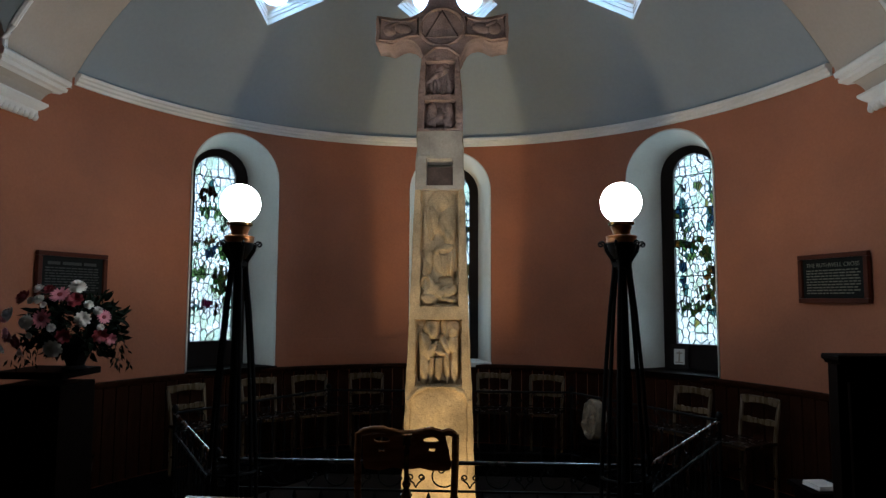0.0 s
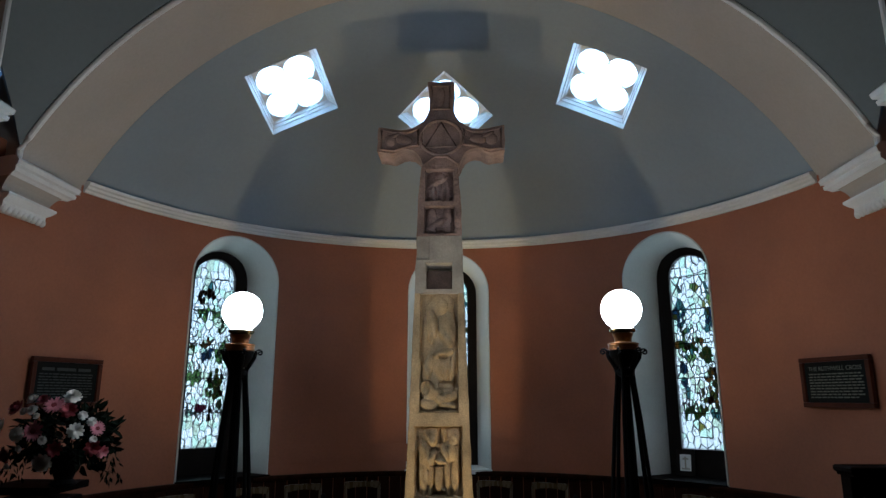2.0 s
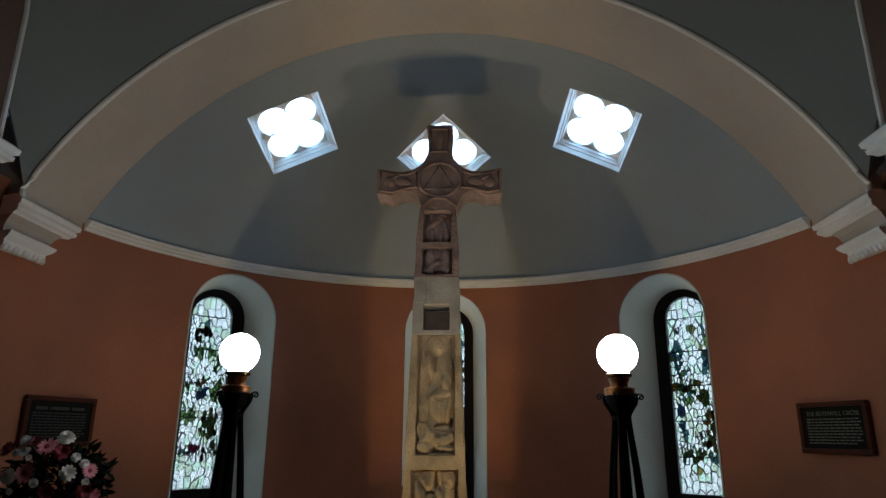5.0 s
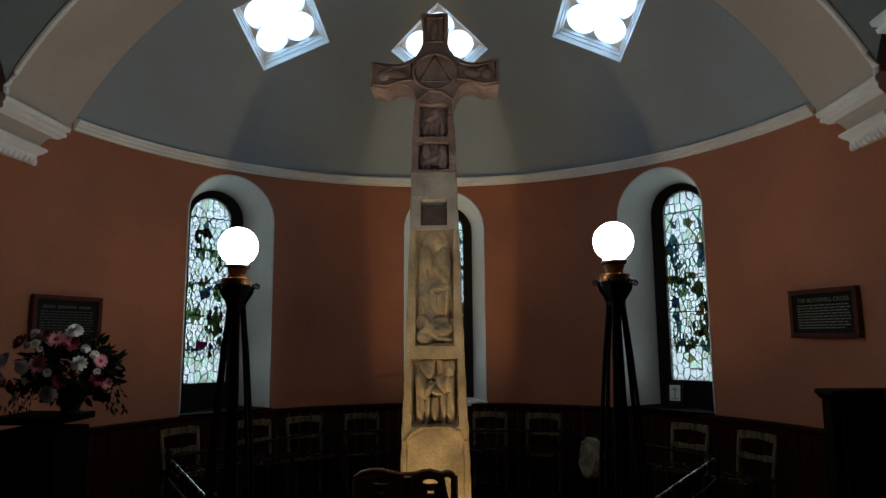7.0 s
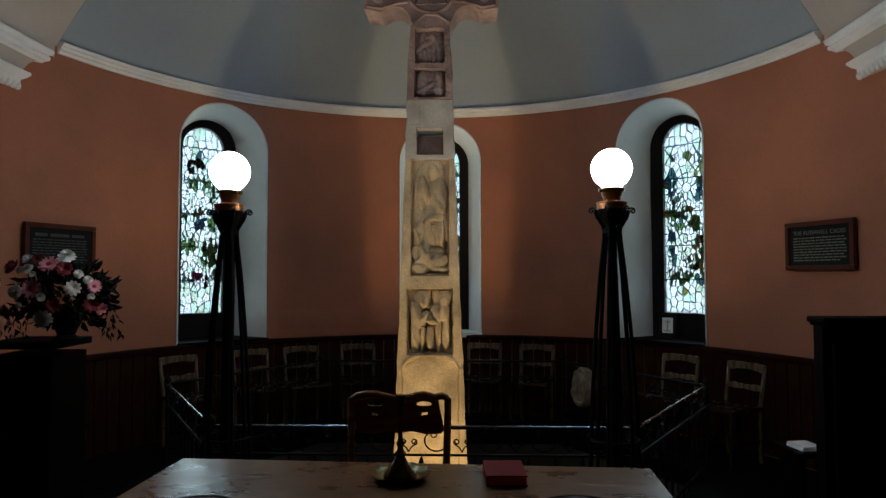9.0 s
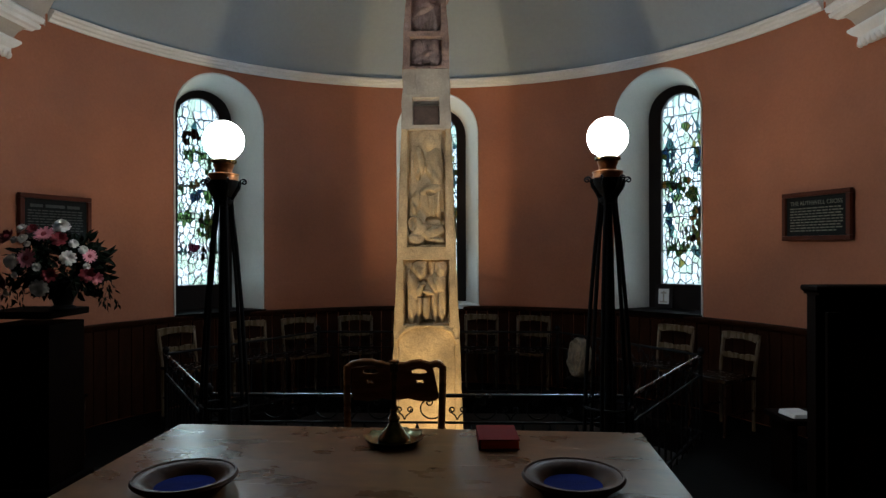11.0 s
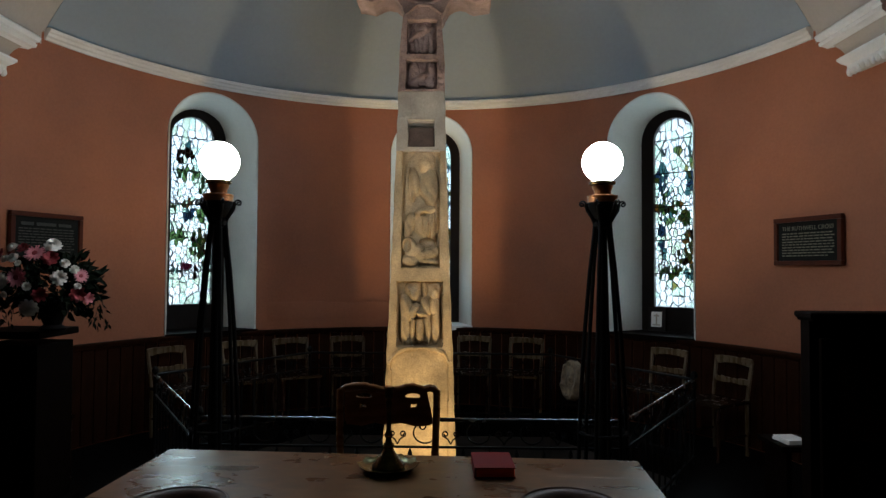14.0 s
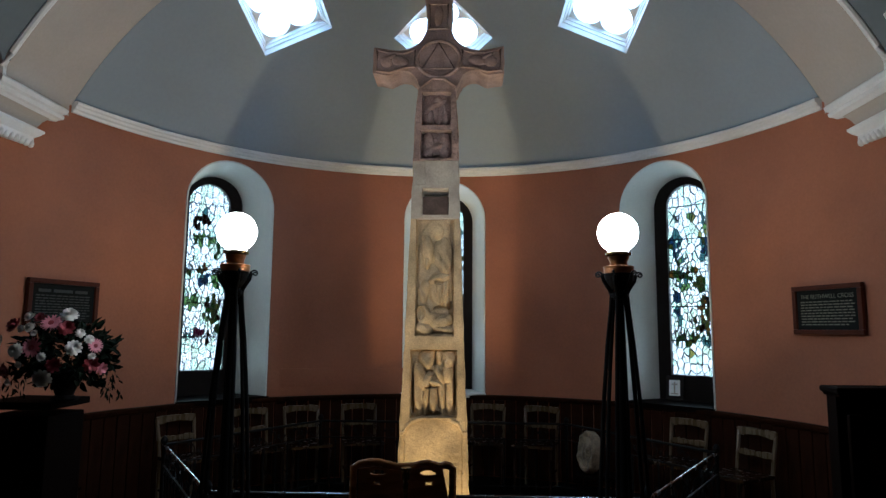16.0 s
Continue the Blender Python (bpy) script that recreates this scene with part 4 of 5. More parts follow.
# one repeat of the frieze: a bowl with a curl, then a pair of small curls on a stalk
arc = [(-0.062 + 0.062 * math.cos(t), 0, 0.552 + 0.055 * math.sin(t)) for t in np.linspace(-0.15, -math.pi - 0.9, 20)]
tube(bmS, arc, 0.0045, n=6)
tube(bmS, spiral(-0.078, 0.585, 0.024, 1.3, 2.4, -1), 0.004, n=6)
for sg in (-1, 1):
    tube(bmS, [(0.075, 0, 0.492), (0.075 + sg * 0.012, 0, 0.515), (0.075 + sg * 0.034, 0, 0.532)] + [(0.075 + sg * (0.028 + (x - 0.0)), 0, z) for x, _, z in spiral(0.0, 0.545, 0.017, 1.2, -0.8, 1)], 0.0042, n=6)
scr = part("scroll", bmS, IRON, railing, smooth=True)
scr_me = scr.data
bpy.data.objects.remove(scr)
for i in range(6):
    p, q = Vector((*PIT[i], 0)), Vector((*PIT[(i + 1) % 6], 0))
    # set the rail just outside the edge of the pit
    c0 = Vector((0, 4.8, 0))
    p, q = c0 + (p - c0) * 1.01, c0 + (q - c0) * 1.01
    d = q - p
    L = d.length
    ang = math.degrees(math.atan2(d.y, d.x))
    # far handrails take dull iron so that highlights show only on near sides
    for nm, z, r, mt in (("handrail", RZ, 0.0095, STEEL if i in (0, 1, 5) else IRON), ("middle_rail", 0.482, 0.007, IRON), ("bottom_rail", 0.07, 0.009, IRON)):
        bm = bmesh.new()
        if nm == "handrail":
            tube(bm, [(-0.005, 0, 0), (L + 0.005, 0, 0)], r * 1.15, n=14)
        else:
            box(bm, (L / 2, 0, 0), (L + 0.01, r * 2.2, r * 1.6), bevel=0.004)
        ob = part(nm, bm, mt, railing, "worn shiny handrail, only on the sides that catch light" if mt is STEEL else "")
        ob.matrix_basis = pose(p.x, p.y - 4.8, z - r * 0.8, 0, 0, ang)
    bm = bmesh.new()
    tube(bm, [(0, 0, 0), (0, 0, RZ - 0.02)], 0.013, n=8)
    lathe(bm, [(0.012, RZ), (0.024, RZ + 0.012), (0.026, RZ + 0.03), (0.014, RZ + 0.05), (0.002, RZ + 0.056)], 12)
    ob = part("post", bm, IRON, railing, smooth=True)
    ob.matrix_basis = pose(p.x, p.y - 4.8, 0.0)
    n = max(1, round(L / 0.27))
    for k in range(n):
        s = (k + 0.5) / n
        c = p + d * s
        ob = new("scroll", scr_me)
        ob.parent = railing
        ob.matrix_basis = pose(c.x, c.y - 4.8, 0, 0, 0, ang)
        for e in ([p + d * (k / n)] if k else []) + [c]:
            ob = new("baluster", bal_me)
            ob.parent = railing
            ob.matrix_basis = pose(e.x, e.y - 4.8, 0.0, 0, 0, ang)


# ---------------------------------------------------------------- communion table and what lies on it
TM = pose(0.038, 2.30, 0, 0, 0, -2.73)         # middle of the far edge
table = empty("communion_table", TM, "worn oak communion table with a broad top", "table")
for k in range(5):
    bm = bmesh.new()
    w = 0.95 / 5
    box(bm, (0, -w * (k + 0.5), 0.752), (1.665, w - 0.0004, 0.036), bevel=0.0004)
    part("plank", bm, TABLEWOOD, table)
bm = bmesh.new()
for y in (-0.08, -0.87):
    box(bm, (0, y, 0.675), (1.45, 0.03, 0.115), bevel=0.003)
for x in (-0.725, 0.725):
    box(bm, (x, -0.475, 0.675), (0.03, 0.82, 0.115), bevel=0.003)
part("apron", bm, DARKWOOD, table)
for x in (-0.70, 0.70):
    for y in (-0.10, -0.85):
        bm = bmesh.new()
        lathe(bm, [(0.04, 0.0), (0.045, 0.06), (0.03, 0.09), (0.028, 0.30), (0.045, 0.42), (0.048, 0.50), (0.030, 0.55), (0.045, 0.58), (0.045, 0.73)], 16, Matrix.Translation((x, y, 0)))
        part("leg", bm, DARKWOOD, table, smooth=True)
TZ = 0.770


def offering_bowl(x, y, lb):
    th = empty("offering_bowl", pose(x, y, TZ), lb, "bowl", "offering bowls on the table")
    bm = bmesh.new()
    bsc = 0.885
    lathe(bm, [(0.085, 0.0), (0.105, 0.003), (0.130, 0.022), (0.150, 0.034), (0.154, 0.039), (0.151, 0.043), (0.135, 0.044), (0.118, 0.040), (0.100, 0.028), (0.086, 0.014), (0.02, 0.013)], 48, Matrix.Diagonal((bsc, bsc, 1, 1)))
    part("body", bm, BOWLWOOD, th, "dark turned wooden body", smooth=True)
    bm = bmesh.new()
    lathe(bm, [(0.001, 0.0135), (0.085, 0.0145), (0.087, 0.018), (0.001, 0.0175)], 40, Matrix.Diagonal((bsc, bsc, 1, 1)))
    part("lining", bm, BLUEFELT, th, "blue felt lining", smooth=True)
    bm = bmesh.new()
    tube(bm, [(0.130 * math.cos(2 * math.pi * k / 48), 0.130 * math.sin(2 * math.pi * k / 48), 0.0435) for k in range(48)], 0.004, n=6, closed=True)
    part("rim", bm, BOWLWOOD, th, smooth=True)


offering_bowl(-0.488, 1.685, "dark wooden offering bowl lined with blue felt")
offering_bowl(0.542, 1.715, "dark wooden offering bowl lined with blue felt")
book = empty("book", pose(0.365, 2.14, TZ, 0, 0, 2), "closed red cloth-bound book lying on the table", "book")
bm = bmesh.new()
box(bm, (0, 0, 0.017), (0.120, 0.165, 0.026))
part("page_block", bm, REDEDGE, book, "bright red page edges")
for z, nm in ((0.002, "back_cover"), (0.032, "front_cover")):
    bm = bmesh.new()
    box(bm, (0, 0, z), (0.127, 0.173, 0.004), bevel=0.0012)
    part(nm, bm, REDBOOK, book, "dark red cloth cover")
bm = bmesh.new()
box(bm, (-0.065, 0, 0.017), (0.005, 0.173, 0.034), bevel=0.002)
part("spine", bm, REDBOOK, book)
candle = empty("candlestick", pose(0.022, 2.125, TZ), "tall aged brass candlestick with a lobed dish base", "candlestick")
for nm, pr in (("dish", [(0.060, 0.0), (0.074, 0.004), (0.086, 0.010), (0.096, 0.019), (0.099, 0.023), (0.093, 0.022), (0.080, 0.013), (0.064, 0.010), (0.050, 0.010)]),
               ("base", [(0.052, 0.009), (0.054, 0.016), (0.049, 0.026), (0.040, 0.034), (0.034, 0.046), (0.026, 0.052), (0.020, 0.064), (0.015, 0.072)]),
               ("stem", [(0.014, 0.072), (0.019, 0.078), (0.019, 0.084), (0.011, 0.092), (0.009, 0.104), (0.014, 0.112), (0.014, 0.118), (0.008, 0.126), (0.0070, 0.20), (0.010, 0.222), (0.007, 0.230)]),
               ("socket", [(0.007, 0.230), (0.013, 0.238), (0.012, 0.262), (0.017, 0.268), (0.016, 0.273), (0.009, 0.273)])):
    bm = bmesh.new()
    lathe(bm, pr, 60)
    if nm == "dish":
        for v in bm.verts:
            a, r = math.atan2(v.co.y, v.co.x), math.hypot(v.co.x, v.co.y)
            k = max(0.0, (r - 0.075) / 0.023) * math.cos(10 * a)
            v.co = Vector((v.co.x * (1 + 0.05 * k), v.co.y * (1 + 0.05 * k), v.co.z + 0.003 * k * (v.co.z > 0.01)))
    part(nm, bm, BRASS, candle, smooth=True)


# ---------------------------------------------------------------- minister's chair
mc = empty("carved_chair", pose(-0.066, 2.93, 0, 0, 0, 0), "dark mahogany chair with a pierced carved back", "chair")
W2 = 0.222
for sx in (-1, 1):
    bm = bmesh.new()
    tube(bm, [(sx * (W2 - 0.03), 0.02, 0.0), (sx * (W2 - 0.02), 0.0, 0.42), (sx * (W2 - 0.005), 0.015, 0.62), (sx * W2, 0.035, 0.80), (sx * W2, 0.045, 0.872)], 0.0165, n=10)
    part("back_post", bm, MAHOG, mc, smooth=True)
    bm = bmesh.new()
    lathe(bm, [(0.018, 0.0), (0.022, 0.05), (0.016, 0.10), (0.026, 0.34), (0.026, 0.44)], 12, Matrix.Translation((sx * 0.20, -0.42, 0)))
    part("front_leg", bm, MAHOG, mc, smooth=True)
bm = bmesh.new()
box(bm, (0, -0.21, 0.445), (0.44, 0.45, 0.05), bevel=0.012)
part("seat", bm, MAHOG, mc)
CREST_TOP = [(-0.236, 0.855), (-0.226, 0.880), (-0.195, 0.897), (-0.150, 0.905), (-0.110, 0.905), (-0.075, 0.896), (-0.020, 0.886), (0.040, 0.889), (0.085, 0.900), (0.112, 0.903), (0.140, 0.896),
             (0.162, 0.890), (0.190, 0.898), (0.214, 0.892), (0.230, 0.876), (0.237, 0.855)]


def crest_z(x):
    for (x0, z0), (x1, z1) in zip(CREST_TOP, CREST_TOP[1:]):
        if x <= x1:
            return z0 + (z1 - z0) * (0.5 - 0.5 * math.cos(math.pi * (x - x0) / (x1 - x0)))
    return CREST_TOP[-1][1]


bm = bmesh.new()
rings = []
for i in range(61):
    x = -0.236 + 0.473 * i / 60
    zt = crest_z(x)
    th_ = 0.034 if abs(x) < 0.2 else 0.034 + (abs(x) - 0.2) * 0.5
    rings.append([(x, 0.047 + 0.015 * math.cos(a), zt - th_ / 2 + th_ / 2 * math.sin(a)) for a in [2 * math.pi * k / 12 for k in range(12)]])
loft(bm, rings)
part("crest_rail", bm, MAHOG, mc, "carved wavy crest rail", smooth=True)
bm = bmesh.new()
splat = [(-0.20, 0.86), (-0.12, 0.872), (0.0, 0.852), (0.12, 0.872), (0.176, 0.868), (0.186, 0.82), (0.199, 0.76), (0.204, 0.725), (0.19, 0.712), (0.12, 0.708), (0.06, 0.722), (0.0, 0.712), (-0.06, 0.722), (-0.12, 0.708), (-0.19, 0.715), (-0.20, 0.74)]
es = []
loops = [splat]
loops += [[(sx_ * 0.112 + 0.036 * math.cos(2 * math.pi * k / 14), 0.842 + (0.016 if math.sin(2 * math.pi * k / 14) > 0 else 0.007) * math.sin(2 * math.pi * k / 14)) for k in range(14)] for sx_ in (-1, 1)]
loops += [[(sx_ * 0.115 + (0.026 if k % 2 else 0.011) * math.cos(2 * math.pi * k / 8), 0.800 + (0.012 if k % 2 else 0.006) * math.sin(2 * math.pi * k / 8)) for k in range(8)] for sx_ in (-1, 1)]
for lp in loops:
    vs = [bm.verts.new((x, 0.036, z)) for x, z in lp]
    es += [bm.edges.new((vs[i], vs[(i + 1) % len(vs)])) for i in range(len(vs))]
bmesh.ops.triangle_fill(bm, edges=es, use_beauty=True)
r = bmesh.ops.extrude_face_region(bm, geom=list(bm.faces))
bmesh.ops.translate(bm, verts=[v for v in r["geom"] if isinstance(v, bmesh.types.BMVert)], vec=(0, 0.016, 0))
part("splat", bm, MAHOG, mc, "pierced carved splat")
bm = bmesh.new()
box(bm, (0, 0.01, 0.475), (0.38, 0.022, 0.05), bevel=0.004)
part("lower_rail", bm, MAHOG, mc)


# ---------------------------------------------------------------- chairs round the wall
def chapel_chair(m):
    th = empty("chapel_chair", m, "plain oak chapel chair with an open shaped back", "chair", "chairs along the apse wall")
    for sx in (-1, 1):
        bm = bmesh.new()
        tube(bm, [(sx * 0.15, 0.005, 0.0), (sx * 0.155, 0.0, 0.40), (sx * 0.16, 0.03, 0.60), (sx * 0.165, 0.055, 0.715)], 0.0145, n=8)
        part("back_leg", bm, OAK, th, smooth=True)
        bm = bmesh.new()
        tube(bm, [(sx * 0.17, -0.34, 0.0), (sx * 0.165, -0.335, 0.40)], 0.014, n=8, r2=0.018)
        part("front_leg", bm, SHADED_OAK, th, smooth=True)
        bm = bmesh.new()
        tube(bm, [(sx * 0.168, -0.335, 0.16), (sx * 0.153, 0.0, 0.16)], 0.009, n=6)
        part("stretcher", bm, SHADED_OAK, th, smooth=True)
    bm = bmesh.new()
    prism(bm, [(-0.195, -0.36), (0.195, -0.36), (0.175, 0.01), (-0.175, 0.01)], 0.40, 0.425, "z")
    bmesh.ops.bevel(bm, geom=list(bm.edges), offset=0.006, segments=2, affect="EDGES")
    part("seat", bm, SHADED_OAK, th, "glossy seat, its colour darkened for shade")
    top = [(-0.175, 0.735), (-0.12, 0.742), (0.12, 0.742), (0.175, 0.735), (0.172, 0.690), (0.13, 0.676), (0.095, 0.686), (0.0, 0.694), (-0.095, 0.686), (-0.13, 0.676), (-0.172, 0.690)]
    bm = bmesh.new()
    prism(bm, top, 0.042, 0.064)
    part("crest_rail", bm, OAK, th)
    mid = [(-0.16, 0.575), (-0.10, 0.582), (0.0, 0.572), (0.10, 0.582), (0.16, 0.575), (0.16, 0.540), (0.08, 0.533), (0.0, 0.542), (-0.08, 0.533), (-0.16, 0.540)]
    bm = bmesh.new()
    prism(bm, mid, 0.016, 0.034)
    part("back_rail", bm, OAK, th)
    return th


first = None
for az in (-82.6, -53.5, -39.6, -29.4, -17.7, 9.0, 20.0, 49.1, 61.6):
    r = 2.745
    m = pose(r * math.sin(radians(az)), YC + r * math.cos(radians(az)), 0, 0, 0, -az)
    if first is None:
        first = chapel_chair(m)
    else:
        copy_thing(first, m)

# ---------------------------------------------------------------- cabinet, pedestal, plaques and small things
cab = empty("wooden_screen", pose(2.50, 3.20, 0), "dark stained panelled wooden screen with a moulded top", "screen")
CW, CD, CH = 1.14, 0.12, 1.19
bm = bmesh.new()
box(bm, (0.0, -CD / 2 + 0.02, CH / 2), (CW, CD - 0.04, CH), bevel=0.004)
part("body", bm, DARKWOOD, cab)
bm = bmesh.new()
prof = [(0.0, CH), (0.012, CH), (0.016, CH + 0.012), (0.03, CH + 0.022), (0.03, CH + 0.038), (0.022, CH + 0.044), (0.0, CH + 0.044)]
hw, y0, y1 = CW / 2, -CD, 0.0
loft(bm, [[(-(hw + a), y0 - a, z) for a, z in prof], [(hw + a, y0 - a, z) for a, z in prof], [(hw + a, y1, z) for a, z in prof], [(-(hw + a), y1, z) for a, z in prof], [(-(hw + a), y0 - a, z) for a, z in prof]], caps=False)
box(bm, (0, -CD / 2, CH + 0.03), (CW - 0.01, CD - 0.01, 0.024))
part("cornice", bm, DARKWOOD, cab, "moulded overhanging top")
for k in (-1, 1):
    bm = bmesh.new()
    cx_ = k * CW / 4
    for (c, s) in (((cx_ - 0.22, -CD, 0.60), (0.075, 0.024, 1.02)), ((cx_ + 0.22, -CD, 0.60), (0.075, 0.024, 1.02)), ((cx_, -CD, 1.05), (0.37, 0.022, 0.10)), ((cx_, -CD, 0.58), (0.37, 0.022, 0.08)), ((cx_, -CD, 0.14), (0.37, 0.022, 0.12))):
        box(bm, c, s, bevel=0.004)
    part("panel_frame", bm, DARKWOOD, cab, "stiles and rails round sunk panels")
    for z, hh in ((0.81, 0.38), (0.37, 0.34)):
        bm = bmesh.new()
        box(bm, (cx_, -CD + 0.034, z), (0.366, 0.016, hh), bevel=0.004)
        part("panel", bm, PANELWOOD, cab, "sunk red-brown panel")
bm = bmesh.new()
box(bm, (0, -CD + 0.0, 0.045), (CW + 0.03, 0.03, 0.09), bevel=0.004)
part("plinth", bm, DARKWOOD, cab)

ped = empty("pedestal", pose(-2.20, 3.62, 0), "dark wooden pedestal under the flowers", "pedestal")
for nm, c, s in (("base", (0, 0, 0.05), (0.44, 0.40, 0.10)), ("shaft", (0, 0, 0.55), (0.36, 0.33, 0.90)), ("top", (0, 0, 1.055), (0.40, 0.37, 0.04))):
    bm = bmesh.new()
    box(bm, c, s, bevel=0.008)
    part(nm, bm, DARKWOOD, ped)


def plaque(num, sx):
    """A framed board on the curved wall, between two depths."""
    x0, y0, x1, y1 = sx * 2.876, 4.43, sx * 2.700, 5.00
    c = Vector(((x0 + x1) / 2, (y0 + y1) / 2, 1.645))
    d = Vector((x1 - x0, y1 - y0, 0))
    L = d.length
    ang = math.degrees(math.atan2(d.y, d.x))
    if sx < 0:
        m = pose(c.x, c.y, c.z, 0, 0, ang)
    else:
        m = pose(c.x, c.y, c.z, 0, 0, ang + 180)
    th = empty("wall_plaque", m, "black lettered board in a red-brown wooden frame on the wall", "plaque", "pair of boards on the wall")
    h = 0.355
    for nm, cc, ss in (("frame_top", (0, 0, h / 2 - 0.017), (L, 0.035, 0.034)), ("frame_bottom", (0, 0, -h / 2 + 0.017), (L, 0.035, 0.034)),
                       ("frame_side", (-L / 2 + 0.017, 0, 0), (0.034, 0.033, h - 0.07)), ("frame_side", (L / 2 - 0.017, 0, 0), (0.034, 0.033, h - 0.07))):
        bm = bmesh.new()
        box(bm, cc, ss, bevel=0.006)
        part(nm, bm, DADO2, th)
    bm = bmesh.new()
    box(bm, (0, 0.006, 0), (L - 0.06, 0.012, h - 0.06))
    part("board", bm, BLACKB, th, "black painted board")
    rnd = random.Random(40 + num)
    if sx > 0:
        cu = bpy.data.curves.new("heading", "FONT")
        cu.body, cu.size, cu.align_x, cu.align_y, cu.extrude = "THE RUTHWELL CROSS", 0.043, "CENTER", "CENTER", 0.0008
        tmp = new("heading", cu)
        me = bpy.data.meshes.new_from_object(tmp.evaluated_get(bpy.context.evaluated_depsgraph_get()))
        bpy.data.objects.remove(tmp)
        me.materials.clear()
        me.materials.append(GILT)
        ob = new("heading", me)
        ob.parent = th
        ob.matrix_basis = pose(0, -0.0015, h / 2 - 0.083, 90, 0, 0)
        ob["label"] = "pale heading letters"
    else:
        bm = bmesh.new()
        x = -L / 2 + 0.085
        for w in (0.10, 0.16, 0.11):
            box(bm, (x + w / 2, -0.0015, h / 2 - 0.085), (w, 0.002, 0.022))
            x += w + 0.022
        part("heading", bm, DARKTEXT, th, "darker heading")
    for k in range(9):
        x, z = -L / 2 + 0.068, h / 2 - 0.120 - 0.0205 * k
        end = L / 2 - 0.068 - (0.12 * rnd.random() if k == 8 else 0)
        bm = bmesh.new()
        while x < end - 0.02:
            w = min(rnd.uniform(0.018, 0.055), end - x)
            box(bm, (x + w / 2, -0.001, z), (w, 0.0015, 0.009))
            x += w + 0.009
        part("text_line", bm, GILT if sx > 0 else DARKTEXT, th)
    return th


DADO2 = mat("plaque_frame_wood", (0.070, 0.019, 0.009), 0.6, var=0.15, scale=5, fine=60, bump=0.1, spec=0.15)
plaque(1, -1), plaque(2, 1)

# small framed picture on the window sill
pf = empty("picture_frame", spin(43.7) @ pose(-0.095, 3.265, 0.832, -9, 0, 14), "small black framed picture leaning on the window sill", "picture")
for nm, c, s, mt in (("frame", (0, 0, 0.115), (0.165, 0.014, 0.23), FRAME), ("mount", (0, -0.009, 0.117), (0.098, 0.004, 0.145), PAPER)):
    bm = bmesh.new()
    box(bm, c, s, bevel=0.002)
    part(nm, bm, mt, pf)
bm = bmesh.new()
box(bm, (0, -0.012, 0.12), (0.014, 0.002, 0.10))
box(bm, (0, -0.012, 0.15), (0.05, 0.002, 0.014))
box(bm, (0, -0.012, 0.062), (0.07, 0.002, 0.012))
part("drawing", bm, PATCH, pf, "grey drawing of a cross")

# round carved stone on a low stool
st = empty("stool", pose(1.37, 5.84, 0, 0, 0, -25), "low dark wooden stool", "stool")
bm = bmesh.new()
box(bm, (0, 0, 0.230), (0.36, 0.26, 0.03), bevel=0.006)
part("seat", bm, DARKWOOD, st)
for sx in (-1, 1):
    for sy in (-1, 1):
        bm = bmesh.new()
        tube(bm, [(sx * 0.15, sy * 0.10, 0), (sx * 0.14, sy * 0.09, 0.215)], 0.014, n=8)
        part("leg", bm, DARKWOOD, st)
stone_bm = bmesh.new()
N = 40
lathe(stone_bm, [(0.02, 0.0), (0.185, 0.0), (0.205, 0.02), (0.205, 0.075), (0.19, 0.092), (0.165, 0.092), (0.15, 0.078), (0.10, 0.082), (0.06, 0.10), (0.01, 0.105)], N)
for v in stone_bm.verts:
    v.co = Vector((v.co.x * 0.86, v.co.y * 0.86, v.co.z)) + Vector((1, 1, 1.6)) * 0.014 * noise.noise(v.co * 18)
cst2 = tagged(part("carved_stone", stone_bm, CARVED, None, smooth=True), "round weathered carved stone propped upright on the stool", "stone")
cst2.matrix_world = pose(1.335, 5.83, 0.428, 84, 0, -76)

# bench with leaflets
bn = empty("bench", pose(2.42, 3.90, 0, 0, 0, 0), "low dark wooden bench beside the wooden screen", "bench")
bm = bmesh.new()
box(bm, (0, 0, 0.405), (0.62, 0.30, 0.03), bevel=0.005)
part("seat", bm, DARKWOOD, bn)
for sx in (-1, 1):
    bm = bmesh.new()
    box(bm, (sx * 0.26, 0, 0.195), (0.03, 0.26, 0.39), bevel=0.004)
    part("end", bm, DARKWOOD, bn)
lf = empty("leaflets", pose(2.215, 3.87, 0.4205, 0, 0, 8), "small pile of white leaflets on the bench", "leaflets")
for k in range(3):
    bm = bmesh.new()
    box(bm, (0.006 * k, 0.004 * k, 0.004 + 0.0075 * k), (0.12, 0.15, 0.0065))
    part("leaflet", bm, PAPER, lf)


# ---------------------------------------------------------------- flowers
def petal_ring(bm, n, r, w, lift, m, inner=0.0, cup=0.3):
    for k in range(n):
        a = 2 * math.pi * k / n + random.uniform(-0.1, 0.1)
        mm = m @ Matrix.Rotation(a, 4, "Z")
        p = [(inner, 0, lift), (r * 0.5, -w, lift + cup * r * 0.4), (r, -w * 0.45, lift + cup * r), (r * 1.04, 0, lift + cup * r * 1.05), (r, w * 0.45, lift + cup * r), (r * 0.5, w, lift + cup * r * 0.4)]
        bm.faces.new([bm.verts.new(mm @ Vector(q)) for q in p])


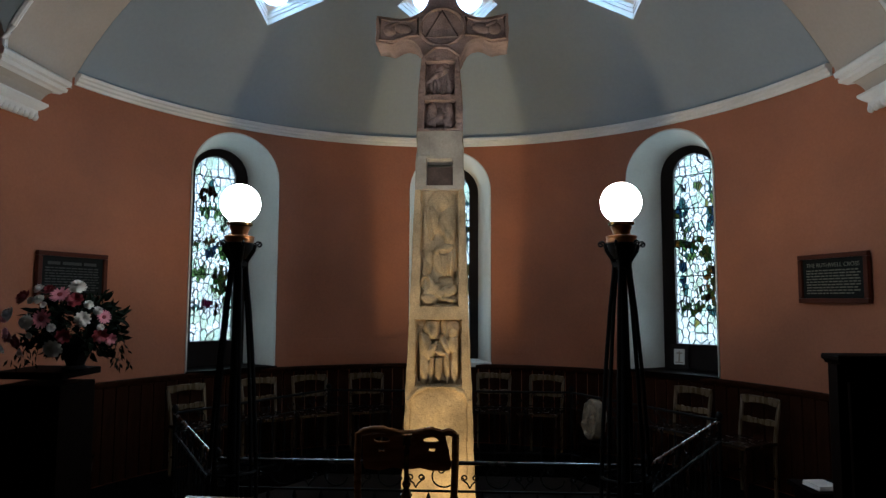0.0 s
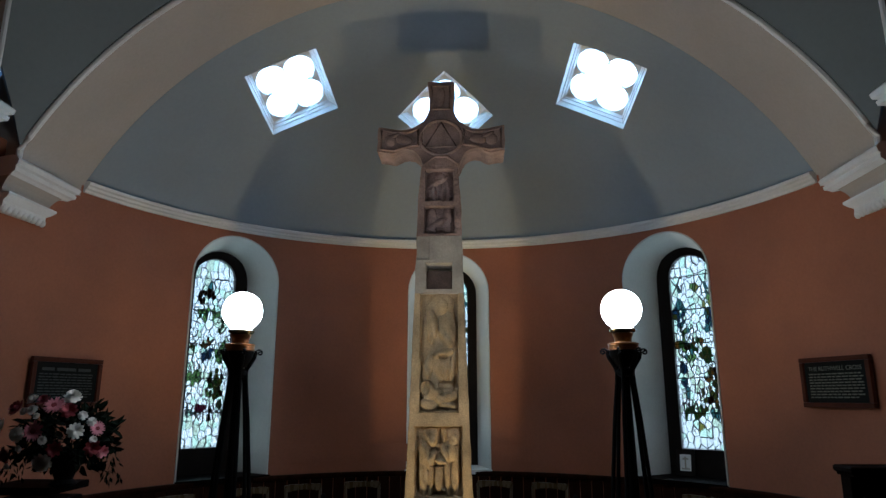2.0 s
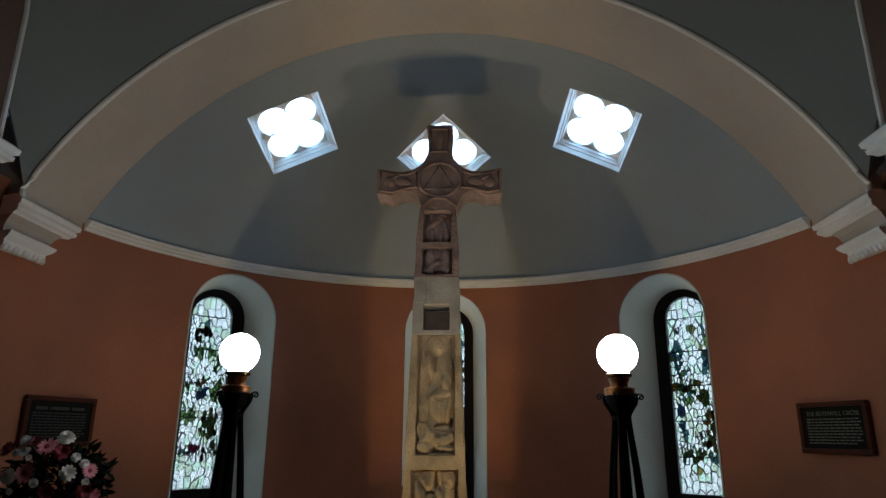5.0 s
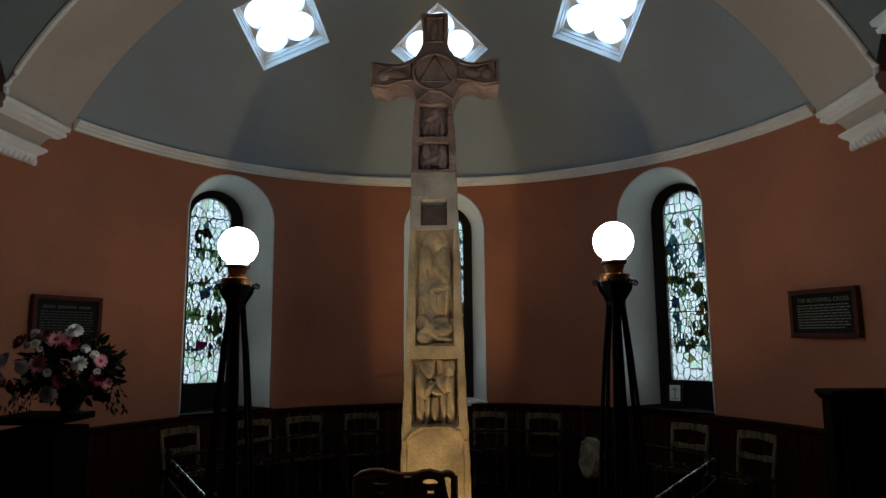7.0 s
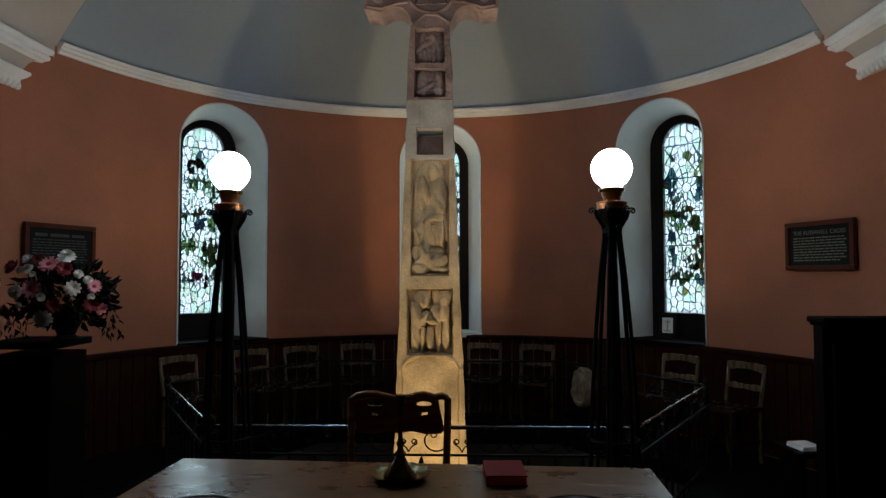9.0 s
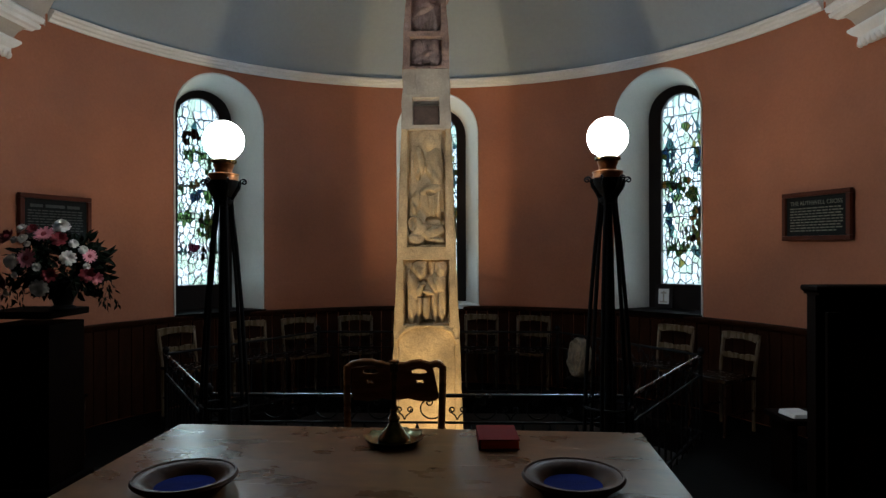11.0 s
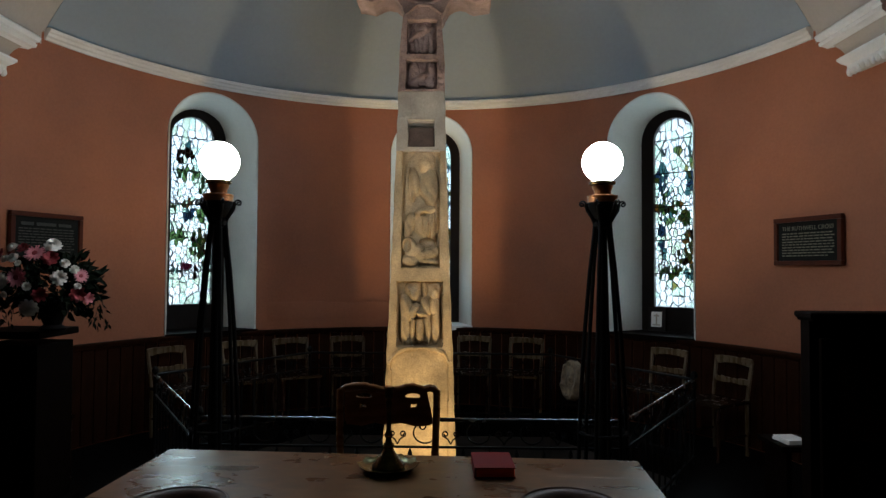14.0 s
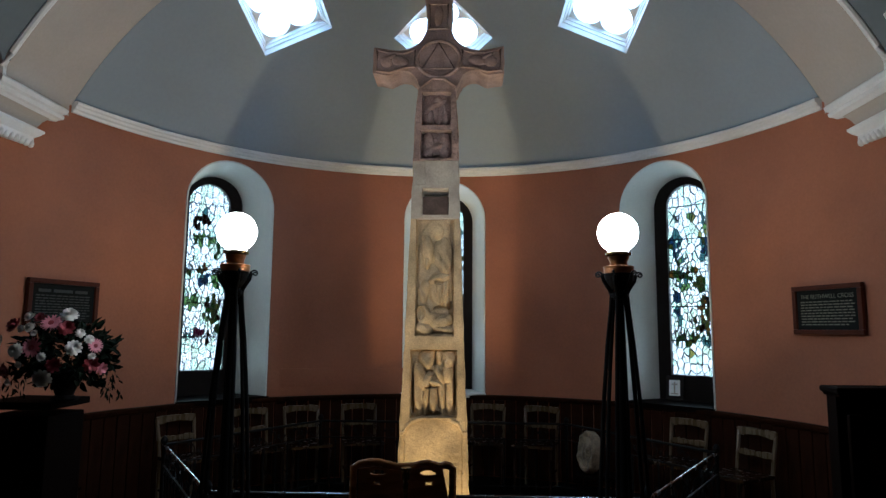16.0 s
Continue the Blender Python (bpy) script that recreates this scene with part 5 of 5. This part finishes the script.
FC = Vector((-2.00, 3.55, 1.345))
flowers = empty("flower_arrangement", Matrix.Translation((FC.x, FC.y, 1.076)), "large arrangement of white, pink and crimson flowers on the pedestal", "flowers")
OFF = Vector((0, 0, FC.z - 1.076))
bm = bmesh.new()
lathe(bm, [(0.06, 0.0), (0.075, 0.01), (0.045, 0.03), (0.06, 0.07), (0.095, 0.13), (0.10, 0.16), (0.08, 0.155), (0.02, 0.10)], 24)
part("vase", bm, IRON, flowers, "dark low vase", smooth=True)
rnd = random.Random(5)
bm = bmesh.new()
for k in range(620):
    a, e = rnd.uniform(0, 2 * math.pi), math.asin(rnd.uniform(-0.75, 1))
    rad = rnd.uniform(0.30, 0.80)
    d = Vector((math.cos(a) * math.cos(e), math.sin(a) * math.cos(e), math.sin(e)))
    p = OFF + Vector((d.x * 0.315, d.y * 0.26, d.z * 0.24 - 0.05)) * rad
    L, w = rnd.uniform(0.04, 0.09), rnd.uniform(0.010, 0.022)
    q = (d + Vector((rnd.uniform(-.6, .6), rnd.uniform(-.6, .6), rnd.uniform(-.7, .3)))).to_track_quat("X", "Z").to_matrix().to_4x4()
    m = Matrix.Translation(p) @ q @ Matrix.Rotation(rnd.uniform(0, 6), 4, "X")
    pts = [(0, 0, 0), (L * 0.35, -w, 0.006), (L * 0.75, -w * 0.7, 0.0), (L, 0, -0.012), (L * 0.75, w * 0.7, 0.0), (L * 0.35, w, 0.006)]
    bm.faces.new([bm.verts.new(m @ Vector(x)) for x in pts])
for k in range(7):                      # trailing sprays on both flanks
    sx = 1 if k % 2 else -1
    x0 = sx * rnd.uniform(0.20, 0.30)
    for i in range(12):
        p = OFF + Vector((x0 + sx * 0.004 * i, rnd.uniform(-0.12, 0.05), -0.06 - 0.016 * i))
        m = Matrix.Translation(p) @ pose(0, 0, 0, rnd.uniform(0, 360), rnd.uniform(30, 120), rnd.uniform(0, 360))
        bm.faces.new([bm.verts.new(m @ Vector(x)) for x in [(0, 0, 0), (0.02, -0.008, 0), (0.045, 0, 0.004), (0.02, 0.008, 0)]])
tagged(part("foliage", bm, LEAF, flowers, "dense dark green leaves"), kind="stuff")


def bloom(kind_, px, pz, size):
    d = Vector((px / 0.315, 0, pz / 0.215))
    y = -0.26 * math.sqrt(max(0.05, 1 - min(0.95, d.length_squared)))
    p = OFF + Vector((px, y - 0.055, pz))
    n = Vector((px * 1.2, y - 0.12, pz * 1.4 + 0.03)).normalized()
    m = Matrix.Translation(p) @ n.to_track_quat("Z", "Y").to_matrix().to_4x4()
    bm = bmesh.new()
    if kind_ == "white":
        for k in range(5):
            petal_ring(bm, 11 - k, size * (1 - 0.17 * k), size * 0.30, size * 0.16 * k, m, 0.0, 0.25 + 0.25 * k)
        return part("carnation", bm, PETW, flowers, "ruffled white bloom")
    if kind_ == "pink":
        petal_ring(bm, 18, size, size * 0.14, 0.0, m, size * 0.2, 0.12)
        petal_ring(bm, 15, size * 0.72, size * 0.13, size * 0.08, m, size * 0.15, 0.25)
        ob = part("gerbera", bm, PETP, flowers, "pink daisy-like bloom")
        b3 = bmesh.new()
        lathe(b3, [(0.001, 0.002), (size * 0.30, 0.002), (size * 0.26, size * 0.2), (0.001, size * 0.24)], 12, m)
        part("eye", b3, PETR, ob)
        return ob
    for k in range(3):
        petal_ring(bm, 8 - k, size * (1 - 0.22 * k), size * 0.34, size * 0.16 * k, m, 0.0, 0.4 + 0.3 * k)
    return part("red_bloom", bm, PETR if kind_ == "red" else PETP, flowers, "dark crimson bloom" if kind_ == "red" else "pale pink lily")


for x, z, s in ((445, 238, 36), (250, 245, 24), (155, 370, 32), (290, 405, 32), (535, 390, 32), (540, 320, 20), (580, 350, 20), (597, 432, 16), (398, 530, 38), (295, 470, 14), (130, 565, 18), (30, 550, 20), (350, 320, 14), (270, 300, 18), (315, 295, 22), (410, 430, 18)):
    bloom("white", (x / 3 - 118) * 0.00316, (470 - z) / 3 * 0.00316 - 0.06, s / 3 * 0.0038)
for x, z, s in ((400, 270, 40), (362, 388, 40), (605, 380, 30)):
    bloom("pink", (x / 3 - 118) * 0.00316, (470 - z) / 3 * 0.00316 - 0.06, s / 3 * 0.0038)
for x, z, s in ((85, 390, 30), (120, 460, 28), (612, 492, 26)):
    bloom("lily", (x / 3 - 118) * 0.00316, (470 - z) / 3 * 0.00316 - 0.06, s / 3 * 0.0038)
for x, z, s in ((480, 300, 34), (215, 290, 36), (90, 480, 36), (590, 470, 34), (330, 250, 26), (460, 470, 30), (210, 500, 30)):
    bloom("red", (x / 3 - 118) * 0.00316, (470 - z) / 3 * 0.00316 - 0.06, s / 3 * 0.0038)
